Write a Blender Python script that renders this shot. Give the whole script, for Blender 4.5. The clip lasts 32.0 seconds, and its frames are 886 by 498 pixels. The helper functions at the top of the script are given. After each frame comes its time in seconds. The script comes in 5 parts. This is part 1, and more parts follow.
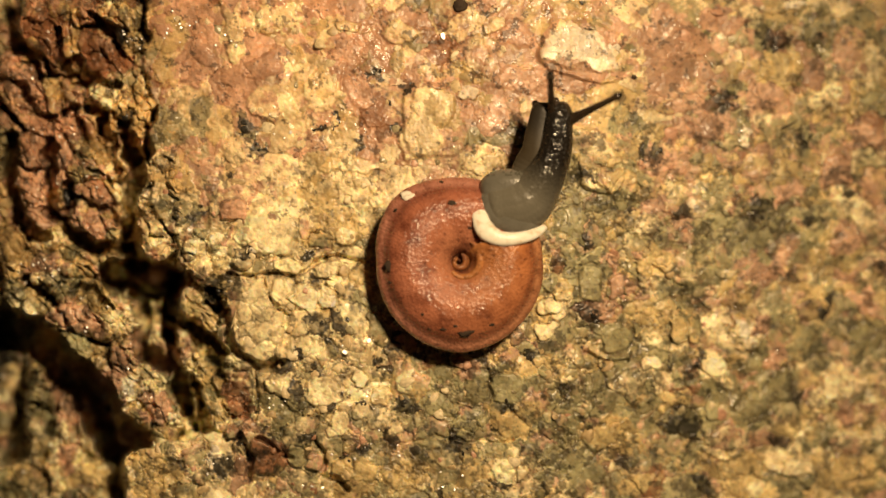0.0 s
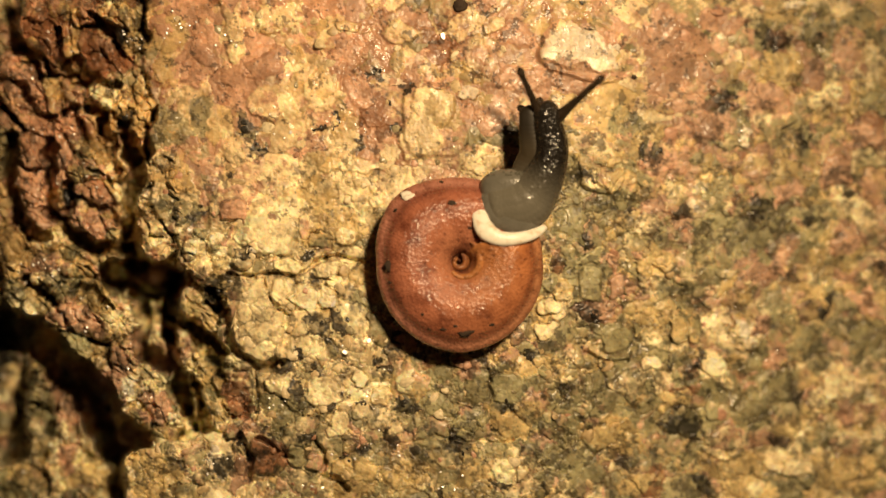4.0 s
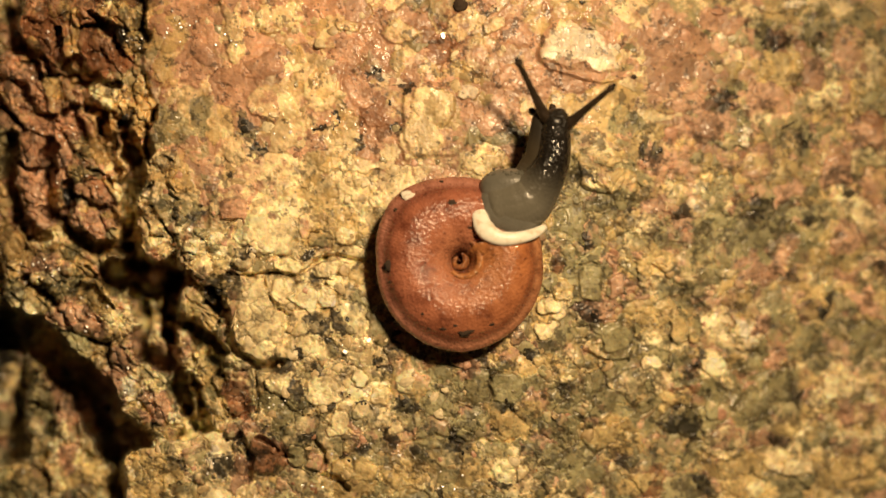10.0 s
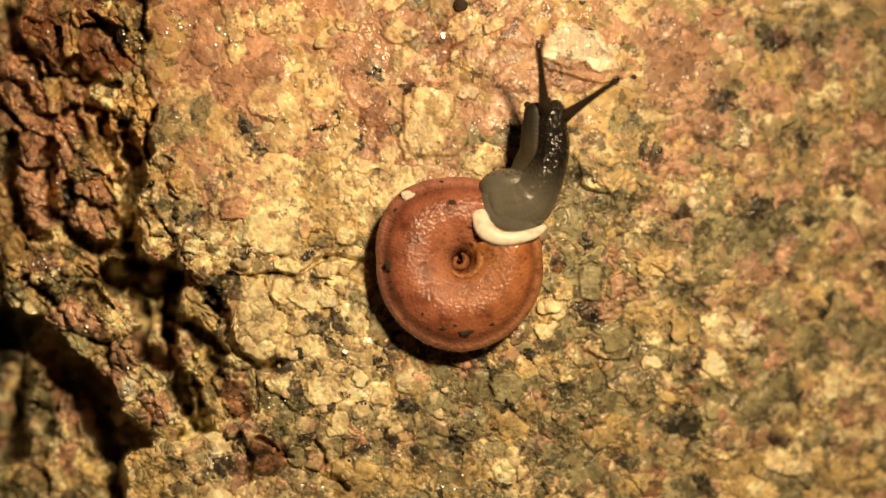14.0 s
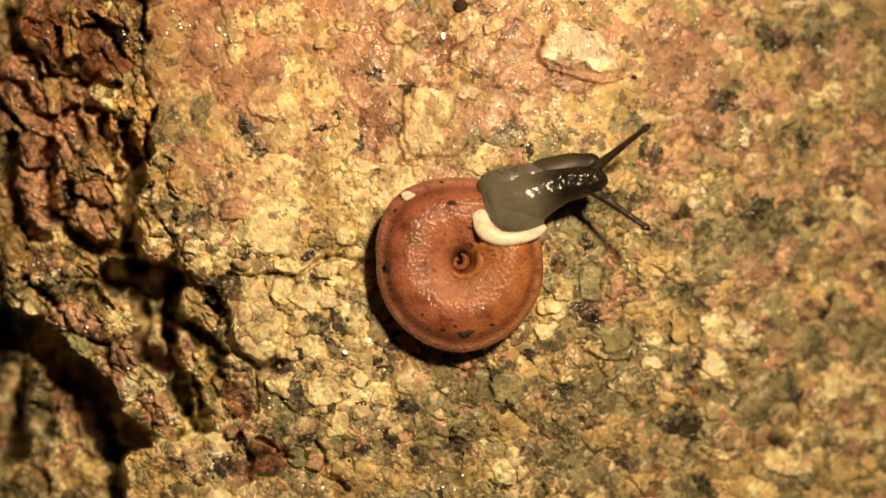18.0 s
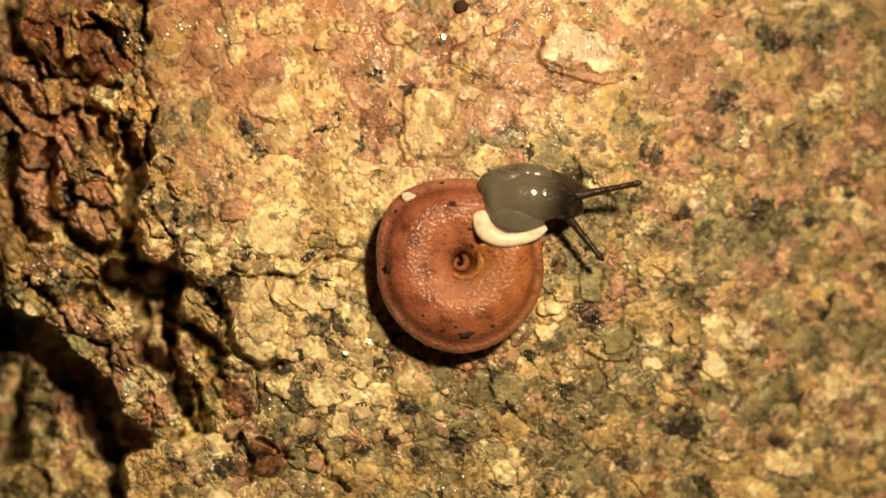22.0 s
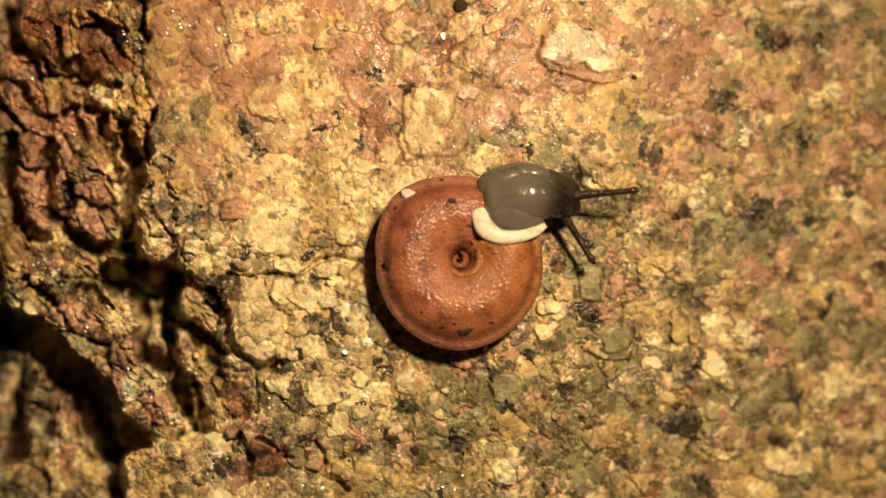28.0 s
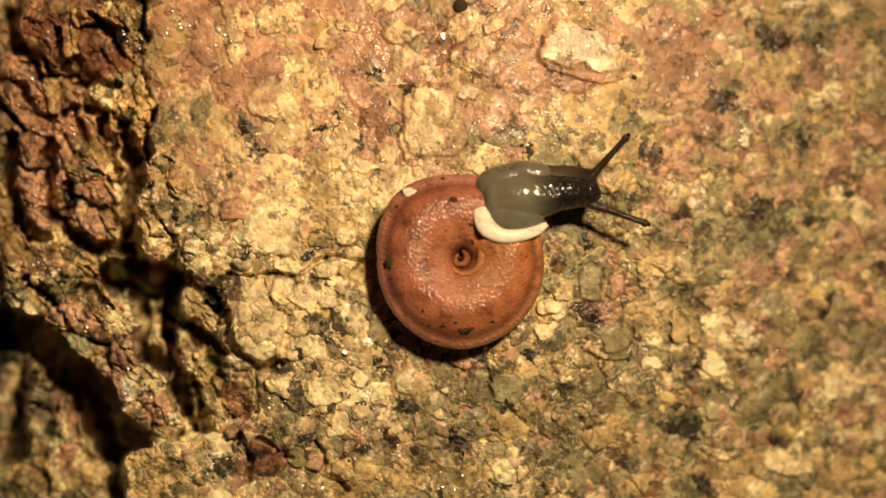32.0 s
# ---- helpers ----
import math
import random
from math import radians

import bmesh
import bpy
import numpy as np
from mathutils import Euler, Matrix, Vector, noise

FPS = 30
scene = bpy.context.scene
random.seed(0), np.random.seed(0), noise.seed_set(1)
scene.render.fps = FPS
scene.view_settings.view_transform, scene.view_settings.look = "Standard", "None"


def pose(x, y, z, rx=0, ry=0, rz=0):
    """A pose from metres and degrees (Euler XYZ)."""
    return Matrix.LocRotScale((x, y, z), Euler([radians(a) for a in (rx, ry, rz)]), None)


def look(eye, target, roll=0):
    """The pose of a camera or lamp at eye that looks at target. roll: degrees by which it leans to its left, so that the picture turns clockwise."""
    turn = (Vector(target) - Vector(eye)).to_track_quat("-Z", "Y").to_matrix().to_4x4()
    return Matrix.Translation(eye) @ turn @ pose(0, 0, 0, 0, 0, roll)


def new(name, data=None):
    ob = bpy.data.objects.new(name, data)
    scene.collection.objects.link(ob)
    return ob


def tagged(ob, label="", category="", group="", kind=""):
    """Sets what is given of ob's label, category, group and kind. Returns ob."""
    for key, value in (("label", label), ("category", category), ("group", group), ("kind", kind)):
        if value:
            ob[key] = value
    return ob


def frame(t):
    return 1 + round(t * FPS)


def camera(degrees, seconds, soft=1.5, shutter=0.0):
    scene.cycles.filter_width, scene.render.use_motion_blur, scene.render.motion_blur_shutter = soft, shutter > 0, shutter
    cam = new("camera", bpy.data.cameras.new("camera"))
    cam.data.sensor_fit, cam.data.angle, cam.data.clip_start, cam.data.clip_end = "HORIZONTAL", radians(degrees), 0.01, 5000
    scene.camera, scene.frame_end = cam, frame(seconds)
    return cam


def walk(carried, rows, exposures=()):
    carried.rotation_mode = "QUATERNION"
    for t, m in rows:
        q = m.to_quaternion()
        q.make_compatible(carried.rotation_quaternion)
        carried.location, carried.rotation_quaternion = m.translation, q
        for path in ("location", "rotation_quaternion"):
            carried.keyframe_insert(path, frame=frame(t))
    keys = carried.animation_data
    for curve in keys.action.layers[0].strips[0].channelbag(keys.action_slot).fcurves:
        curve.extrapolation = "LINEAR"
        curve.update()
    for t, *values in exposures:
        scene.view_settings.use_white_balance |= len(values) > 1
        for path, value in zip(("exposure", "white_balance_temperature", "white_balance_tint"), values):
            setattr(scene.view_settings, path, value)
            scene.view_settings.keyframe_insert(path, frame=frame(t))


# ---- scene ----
# A snail lies on its back on damp granite at night, lit by a torch held beside the camera.
# Plan grid: u runs right, v runs towards the viewer, in cells of 0.058 mm; U0, V0 is under the lens.
CELL, U0, V0, EYE = 5.8e-5, 784.0, 441.0, 0.12494
MM = 0.001


def at(u, v, z=0.0):
    """The place over plan cell (u, v) at height z in mm, as seen from the eye's height."""
    k = 1 - z * MM / EYE
    return Vector(((u - U0) * CELL * k, (V0 - v) * CELL * k, z * MM))


# ---- camera ----
cam = camera(40, 32.0, soft=1.4)
cam.data.dof.use_dof = True
cam.data.dof.focus_distance = 0.1230
cam.data.dof.aperture_fstop = 9.0


def eye_row(t, du=0.0, dv=0.0):
    return t, pose(-du * CELL, dv * CELL, EYE)


walk(cam, [eye_row(0), eye_row(8), eye_row(9, 0, -0.7), eye_row(16.5, 0, -0.7), eye_row(18, 0.2, 0), eye_row(20, 0.2, 0.3),
           eye_row(20.5, 0.8, 1.5), eye_row(22.5, 0.9, 1.7), eye_row(23.2, 0.4, 0.9), eye_row(23.8, 0, 0), eye_row(32)])

# ---- light ----
world = bpy.data.worlds.new("night")
scene.world = world
world.use_nodes = True
world.node_tree.nodes["Background"].inputs[0].default_value = (0.9, 0.75, 0.6, 1)
world.node_tree.nodes["Background"].inputs[1].default_value = 0.006

torch_data = bpy.data.lights.new("torch", "SPOT")
torch_data.energy = 1.375
torch_data.color = (1.0, 0.715, 0.40)
torch_data.shadow_soft_size = 0.0085
torch_data.spot_size, torch_data.spot_blend = radians(62), 0.9
torch = new("torch", torch_data)
torch.matrix_basis = look((0.044, 0.056, 0.147), (-0.004, -0.012, 0.0))
scene.view_settings.exposure = 0.0


# ---- materials ----
def material(name, rough=0.5, colour=(0.5, 0.5, 0.5), coat=0.0, spec=0.5):
    m = bpy.data.materials.new(name)
    m.use_nodes = True
    b = m.node_tree.nodes["Principled BSDF"]
    b.inputs["Base Color"].default_value = (*colour, 1)
    b.inputs["Roughness"].default_value = rough
    b.inputs["Coat Weight"].default_value = coat
    b.inputs["Coat Roughness"].default_value = 0.2
    b.inputs["Specular IOR Level"].default_value = spec
    return m, m.node_tree.nodes, m.node_tree.links, b


def noise_node(nodes, links, scale, detail=3.0, coord="Object", rough=0.55):
    c = nodes.new("ShaderNodeTexCoord")
    n = nodes.new("ShaderNodeTexNoise")
    n.inputs["Scale"].default_value, n.inputs["Detail"].default_value, n.inputs["Roughness"].default_value = scale, detail, rough
    links.new(c.outputs[coord], n.inputs["Vector"])
    return n.outputs["Fac"]


def ramp(nodes, links, fac, stops):
    r = nodes.new("ShaderNodeValToRGB")
    while len(r.color_ramp.elements) < len(stops):
        r.color_ramp.elements.new(0.5)
    for e, (p, c) in zip(r.color_ramp.elements, stops):
        e.position, e.color = p, (*c, 1)
    links.new(fac, r.inputs[0])
    return r.outputs[0]


def mixed(nodes, links, a, b, fac, kind="MIX"):
    x = nodes.new("ShaderNodeMix")
    x.data_type, x.blend_type = "RGBA", kind
    for s, value in ((x.inputs[6], a), (x.inputs[7], b), (x.inputs[0], fac)):
        if isinstance(value, (int, float)):
            s.default_value = value
        elif isinstance(value, tuple):
            s.default_value = (*value, 1)
        else:
            links.new(value, s)
    return x.outputs[2]


def bump(nodes, links, b, height, strength, distance):
    n = nodes.new("ShaderNodeBump")
    n.inputs["Strength"].default_value, n.inputs["Distance"].default_value = strength, distance
    links.new(height, n.inputs["Height"])
    links.new(n.outputs[0], b.inputs["Normal"])
    links.new(n.outputs[0], b.inputs["Coat Normal"])


def rock_material():
    m, nodes, links, b = material("granite", 0.5, coat=0.10)
    b.inputs["Subsurface Weight"].default_value, b.inputs["Subsurface Scale"].default_value = 0.35, 0.0002
    b.inputs["Subsurface Radius"].default_value = (1.0, 0.7, 0.4)
    a = nodes.new("ShaderNodeAttribute")
    a.attribute_name = "mineral"
    fine = ramp(nodes, links, noise_node(nodes, links, 1700, 5), [(0.28, (0.74, 0.69, 0.63)), (0.45, (0.98, 0.98, 0.98)), (0.70, (1.12, 1.10, 1.08))])
    broad = ramp(nodes, links, noise_node(nodes, links, 420, 3), [(0.3, (0.78, 0.72, 0.66)), (0.6, (1.08, 1.08, 1.05))])
    c = mixed(nodes, links, a.outputs["Color"], fine, 1.0, "MULTIPLY")
    c = mixed(nodes, links, c, broad, 1.0, "MULTIPLY")
    links.new(c, b.inputs["Base Color"])
    r = ramp(nodes, links, noise_node(nodes, links, 900, 2), [(0.34, (0.27,) * 3), (0.62, (0.66,) * 3)])
    wet = nodes.new("ShaderNodeMath")
    wet.operation = "MULTIPLY"
    links.new(r, wet.inputs[0])
    links.new(a.outputs["Alpha"], wet.inputs[1])
    links.new(wet.outputs[0], b.inputs["Roughness"])
    facet = nodes.new("ShaderNodeTexVoronoi")
    facet.inputs["Scale"].default_value = 2300
    co = nodes.new("ShaderNodeTexCoord")
    links.new(co.outputs["Object"], facet.inputs["Vector"])
    add = nodes.new("ShaderNodeMath")
    links.new(facet.outputs["Distance"], add.inputs[0])
    links.new(noise_node(nodes, links, 2600, 3), add.inputs[1])
    bump(nodes, links, b, add.outputs[0], 0.5, 0.0001)
    return m


def grain_material(name, dark, light, rough=0.4):
    m, nodes, links, b = material(name, rough)
    info = nodes.new("ShaderNodeObjectInfo")
    base = ramp(nodes, links, info.outputs["Random"], [(0.0, dark), (1.0, light)])
    speck = ramp(nodes, links, noise_node(nodes, links, 2200, 4), [(0.28, (0.5, 0.46, 0.4)), (0.5, (1, 1, 1)), (0.8, (1.2, 1.17, 1.1))])
    links.new(mixed(nodes, links, base, speck, 1.0, "MULTIPLY"), b.inputs["Base Color"])
    bump(nodes, links, b, noise_node(nodes, links, 3200, 3), 0.45, 0.00012)
    return m


CREAM, TAN, PINK, OLIVE, MICA, WHITE, RUST = range(7)
MINERALS = np.array([(0.89, 0.745, 0.475), (0.60, 0.46, 0.235), (0.56, 0.355, 0.25), (0.345, 0.31, 0.18),
                     (0.02, 0.018, 0.014), (0.90, 0.81, 0.66), (0.29, 0.15, 0.085)])
M_ROCK = rock_material()
M_GRAIN = {
    CREAM: grain_material("cream_feldspar", (0.66, 0.52, 0.30), (0.85, 0.72, 0.47)),
    TAN: grain_material("tan_feldspar", (0.46, 0.33, 0.17), (0.68, 0.52, 0.29)),
    PINK: grain_material("pink_feldspar", (0.45, 0.24, 0.15), (0.64, 0.37, 0.25)),
    OLIVE: grain_material("smoky_quartz", (0.24, 0.20, 0.11), (0.42, 0.36, 0.22), 0.22),
    MICA: grain_material("black_mica", (0.02, 0.018, 0.014), (0.06, 0.055, 0.045), 0.25),
    WHITE: grain_material("white_feldspar", (0.76, 0.66, 0.50), (0.92, 0.84, 0.70)),
    RUST: grain_material("iron_stained_grain", (0.22, 0.10, 0.05), (0.42, 0.22, 0.12)),
}


def shell_material():
    m, nodes, links, b = material("shell_horn", 0.3, coat=0.3)
    a = nodes.new("ShaderNodeAttribute")
    a.attribute_name = "across"
    base = ramp(nodes, links, a.outputs["Fac"], [(0.0, (0.22, 0.085, 0.045)), (0.18, (0.47, 0.205, 0.095)), (0.45, (0.45, 0.182, 0.088)),
                                                  (0.78, (0.40, 0.152, 0.075)), (0.87, (0.25, 0.085, 0.045)), (0.93, (0.46, 0.215, 0.13)), (1.0, (0.40, 0.175, 0.10))])
    blot = ramp(nodes, links, noise_node(nodes, links, 330, 5, rough=0.65), [(0.32, (0.38, 0.30, 0.30)), (0.47, (0.86, 0.83, 0.85)), (0.68, (1.22, 1.26, 1.32))])
    speck = ramp(nodes, links, noise_node(nodes, links, 1900, 3), [(0.30, (0.36, 0.28, 0.26)), (0.41, (1, 1, 1)), (1.0, (1.1, 1.1, 1.1))])
    c = mixed(nodes, links, base, blot, 1.0, "MULTIPLY")
    c = mixed(nodes, links, c, speck, 0.8, "MULTIPLY")
    # the youngest part of the whorl, behind the mouth, is more orange
    young = nodes.new("ShaderNodeAttribute")
    young.attribute_name = "growth"
    share = nodes.new("ShaderNodeMath")
    share.operation, share.inputs[1].default_value = "MULTIPLY", 1 / 330
    links.new(young.outputs["Fac"], share.inputs[0])
    c = mixed(nodes, links, c, ramp(nodes, links, share.outputs[0], [(0.0, (1.22, 1.2, 0.85)), (0.4, (1.02, 1.0, 0.9)), (0.75, (0.94, 0.88, 0.98))]), 1.0, "MULTIPLY")
    links.new(c, b.inputs["Base Color"])
    wet = ramp(nodes, links, noise_node(nodes, links, 480, 3), [(0.38, (0.40,) * 3), (0.60, (0.16,) * 3)])
    links.new(wet, b.inputs["Roughness"])
    g = nodes.new("ShaderNodeAttribute")
    g.attribute_name = "growth"
    # growth lines: irregular, running across the whorl, under fine pimples
    lines = nodes.new("ShaderNodeTexNoise")
    lines.noise_dimensions = "1D"
    lines.inputs["Scale"].default_value, lines.inputs["Detail"].default_value = 0.35, 3.0
    links.new(g.outputs["Fac"], lines.inputs["W"])
    times = nodes.new("ShaderNodeMath")
    times.operation, times.inputs[1].default_value = "MULTIPLY", 0.65
    links.new(lines.outputs["Fac"], times.inputs[0])
    pimple = nodes.new("ShaderNodeTexVoronoi")
    pimple.inputs["Scale"].default_value = 3100
    co = nodes.new("ShaderNodeTexCoord")
    links.new(co.outputs["Object"], pimple.inputs["Vector"])
    add = nodes.new("ShaderNodeMath")
    links.new(times.outputs[0], add.inputs[0])
    links.new(pimple.outputs["Distance"], add.inputs[1])
    bump(nodes, links, b, add.outputs[0], 0.6, 0.00013)
    return m


def skin_material(name, dark, light, rough=0.25, grain=0.5, scale=3300):
    m, nodes, links, b = material(name, rough)
    c = ramp(nodes, links, noise_node(nodes, links, 700, 4), [(0.3, dark), (0.7, light)])
    links.new(c, b.inputs["Base Color"])
    vor = nodes.new("ShaderNodeTexVoronoi")
    vor.inputs["Scale"].default_value = scale
    co = nodes.new("ShaderNodeTexCoord")
    links.new(co.outputs["Object"], vor.inputs["Vector"])
    bump(nodes, links, b, vor.outputs["Distance"], grain, 0.00016)
    return m


def body_material(name, low, high):
    """Skin that turns from smooth grey to granular black along the body, by the mesh's own tint."""
    m, nodes, links, b = material(name, 0.2)
    a = nodes.new("ShaderNodeAttribute")
    a.attribute_name = "tint"
    tone = ramp(nodes, links, noise_node(nodes, links, 900, 4), [(0.3, (0.82, 0.82, 0.82)), (0.7, (1.12, 1.12, 1.12))])
    links.new(mixed(nodes, links, a.outputs["Color"], tone, 1.0, "MULTIPLY"), b.inputs["Base Color"])
    vor = nodes.new("ShaderNodeTexVoronoi")
    vor.inputs["Scale"].default_value = 2700
    co = nodes.new("ShaderNodeTexCoord")
    # each length of the body has its own granules
    info = nodes.new("ShaderNodeObjectInfo")
    own = nodes.new("ShaderNodeVectorMath")
    links.new(co.outputs["Object"], own.inputs[0])
    links.new(info.outputs["Random"], own.inputs[1])
    links.new(own.outputs[0], vor.inputs["Vector"])
    links.new(ramp(nodes, links, noise_node(nodes, links, 1500, 3), [(0.42, (low,) * 3), (0.66, (high,) * 3)]), b.inputs["Roughness"])
    n = nodes.new("ShaderNodeBump")
    n.inputs["Distance"].default_value = 0.0002
    links.new(a.outputs["Alpha"], n.inputs["Strength"])
    links.new(vor.outputs["Distance"], n.inputs["Height"])
    links.new(n.outputs[0], b.inputs["Normal"])
    return m


def blend(a, b, f):
    return tuple(x + (y - x) * f for x, y in zip(a, b))


M_SHELL = shell_material()
M_LIP, _n, _l, _b = material("porcelain_lip", 0.36, (0.82, 0.73, 0.60))
_l.new(ramp(_n, _l, noise_node(_n, _l, 1500, 3), [(0.34, (0.74, 0.60, 0.44)), (0.46, (0.93, 0.87, 0.73)), (0.6, (0.96, 0.92, 0.80))]), _b.inputs["Base Color"])
bump(_n, _l, _b, noise_node(_n, _l, 2400, 3), 0.5, 0.0001)
M_MANTLE = skin_material("grey_mantle", (0.130, 0.122, 0.100), (0.168, 0.158, 0.132), 0.2, 0.16)
M_EYE = skin_material("black_eye", (0.006, 0.005, 0.004), (0.012, 0.01, 0.008), 0.15, 0.2)
M_TENTACLE = skin_material("tentacle_skin", (0.022, 0.015, 0.009), (0.05, 0.034, 0.022), 0.25, 0.4, 6500)
M_BODY = body_material("snail_skin", 0.13, 0.3)
M_SOLE = body_material("sole_skin", 0.4, 0.55)
M_SOLE.node_tree.nodes["Principled BSDF"].inputs["Specular IOR Level"].default_value = 0.25
M_SLIME = skin_material("mucus", (0.10, 0.095, 0.075), (0.16, 0.15, 0.12), 0.08, 0.1)
M_MUD = grain_material("dried_mud", (0.028, 0.016, 0.009), (0.055, 0.032, 0.017), 0.85)
M_CHALK = grain_material("chalky_scar", (0.80, 0.72, 0.60), (0.86, 0.78, 0.66), 0.6)
M_WATER, _n, _l, _b = material("water", 0.03, (1, 1, 1))
_b.inputs["Transmission Weight"].default_value, _b.inputs["IOR"].default_value = 1.0, 1.33


# ---- numeric noise on the plan ----
def hash01(i, j, seed):
    h = (i.astype(np.int64) * 374761393 + j.astype(np.int64) * 668265263 + seed * 974634777) & 0xFFFFFFFF
    h = ((h ^ (h >> 13)) * 1274126177) & 0xFFFFFFFF
    h = ((h ^ (h >> 16)) * 2246822519) & 0xFFFFFFFF
    return ((h ^ (h >> 15)) & 0xFFFFFF) / float(0x1000000)


def smooth_noise(x, y, scale, seed):
    x, y = x / scale, y / scale
    i, j = np.floor(x), np.floor(y)
    fx, fy = x - i, y - j
    fx, fy = fx * fx * (3 - 2 * fx), fy * fy * (3 - 2 * fy)
    a, b = hash01(i, j, seed), hash01(i + 1, j, seed)
    c, d = hash01(i, j + 1, seed), hash01(i + 1, j + 1, seed)
    return (a + (b - a) * fx) * (1 - fy) + (c + (d - c) * fx) * fy - 0.5


def layers(x, y, scale, seed, octaves=4, fall=0.55):
    total, k = 0, 1.0
    for o in range(octaves):
        total = total + k * smooth_noise(x, y, scale / 2 ** o, seed + 17 * o)
        k *= fall
    return total


def cells(x, y, scale, seed):
    """Crystal cells: nearest and second nearest distance, and the cell's own indices."""
    x, y = x / scale, y / scale
    i, j = np.floor(x), np.floor(y)
    f1, f2 = np.full(x.shape, 9.0), np.full(x.shape, 9.0)
    ci, cj = np.zeros(x.shape), np.zeros(x.shape)
    for di in (-1, 0, 1):
        for dj in (-1, 0, 1):
            a, b = i + di, j + dj
            d = np.hypot(a + hash01(a, b, seed) - x, b + hash01(a, b, seed + 1) - y)
            near = d < f1
            f2 = np.where(near, f1, np.minimum(f2, d))
            ci, cj = np.where(near, a, ci), np.where(near, b, cj)
            f1 = np.where(near, d, f1)
    return f1, f2, ci, cj


def away(x, y, line):
    """Distance to an open line of plan points."""
    best = np.full(x.shape, 1e9)
    for (ax, ay), (bx, by) in zip(line, line[1:]):
        k = np.clip(((x - ax) * (bx - ax) + (y - ay) * (by - ay)) / ((bx - ax) ** 2 + (by - ay) ** 2), 0, 1)
        best = np.minimum(best, np.hypot(x - ax - k * (bx - ax), y - ay - k * (by - ay)))
    return best


def ease(x, a, b):
    k = np.clip((x - a) / (b - a), 0, 1)
    return k * k * (3 - 2 * k)


def oval(x, y, u, v, ru, rv, turn=0.0):
    c, s = math.cos(radians(turn)), math.sin(radians(turn))
    a, b = (x - u) * c + (y - v) * s, -(x - u) * s + (y - v) * c
    return np.hypot(a / ru, b / rv)


# ---- the rock ----
BRINK = [(255, -900), (256, 60), (258, 120), (270, 175), (262, 230), (262, 300), (268, 350), (290, 400), (306, 450), (352, 492), (395, 515), (405, 550),
         (408, 600), (425, 635), (455, 655), (445, 740), (400, 765), (300, 785), (228, 800), (222, 860), (222, 1800)]
CREVICES = [  # line, half width, depth in mm
    ([(400, 492), (440, 490), (475, 488), (522, 488), (545, 474), (576, 456)], 4, 1.3),
    ([(476, 494), (477, 530), (484, 550), (505, 560)], 3, 0.9),
    ([(436, 495), (452, 496)], 5, 1.2),
    ([(404, 560), (412, 605), (428, 632), (455, 647), (480, 644), (498, 640)], 10, 3.4),
    ([(452, 660), (459, 690), (456, 740)], 4, 1.2),
    ([(400, 690), (412, 720), (424, 738)], 3, 1.0),
    ([(430, 765), (444, 800), (440, 850)], 6, 1.6),
    ([(458, 770), (490, 795), (515, 815)], 5, 1.2),
    ([(552, 780), (570, 808), (578, 845), (620, 870)], 5, 1.6),
    ([(700, 790), (760, 770), (830, 790), (900, 770)], 3, 0.5),
    ([(556, 462), (600, 452), (640, 466)], 5, 1.1),
    ([(400, 398), (424, 396)], 3, 0.6), ([(548, 420), (562, 416)], 3, 0.7), ([(470, 455), (500, 462)], 3, 0.5),
    ([(1030, 625), (1050, 640), (1085, 646), (1110, 640)], 4, 0.9),
    ([(1150, 470), (1220, 525), (1262, 553)], 4, 0.4),
]
# broken stones of the cliff: u, v, half sizes, turn, top in mm, mineral
STONES_TOP = [
    (72, 62, 78, 23, 65, -2.0, RUST), (112, 50, 64, 19, 62, -2.6, TAN), (153, 26, 17, 20, 0, -1.4, PINK), (128, 38, 15, 14, 0, -1.8, TAN), (180, 8, 10, 15, 0, -1.4, PINK),
    (193, 24, 8, 13, 0, -1.3, WHITE), (222, 24, 28, 28, 0, -1.2, OLIVE), (228, 72, 24, 22, 0, -1.3, MICA), (175, 92, 46, 24, 22, -2.4, RUST), (216, 124, 34, 26, 10, -2.1, RUST),
    (242, 112, 15, 26, 0, -1.4, RUST), (127, 112, 18, 22, 0, -5.0, RUST), (92, 116, 24, 14, 50, -2.8, PINK), (262, 140, 12, 40, 10, -1.0, TAN),
]
STONES_UPPER = [
    (45, 148, 58, 18, 45, -3.4, PINK), (15, 112, 22, 20, 0, -4.0, PINK), (30, 182, 40, 22, 40, -3.8, TAN), (100, 164, 30, 15, 68, -3.4, TAN), (78, 190, 30, 11, 42, -4.0, RUST),
    (134, 168, 30, 17, 72, -2.9, CREAM), (183, 166, 24, 22, 0, -1.7, CREAM), (216, 176, 26, 26, 0, -1.5, TAN), (163, 222, 38, 13, 76, -4.0, TAN), (198, 228, 32, 8, 84, -2.6, TAN),
    (254, 206, 40, 15, -56, -0.7, TAN), (75, 224, 26, 24, 0, -3.8, PINK), (124, 224, 30, 18, 70, -2.9, PINK), (15, 228, 22, 22, 0, -5.0, OLIVE),
]
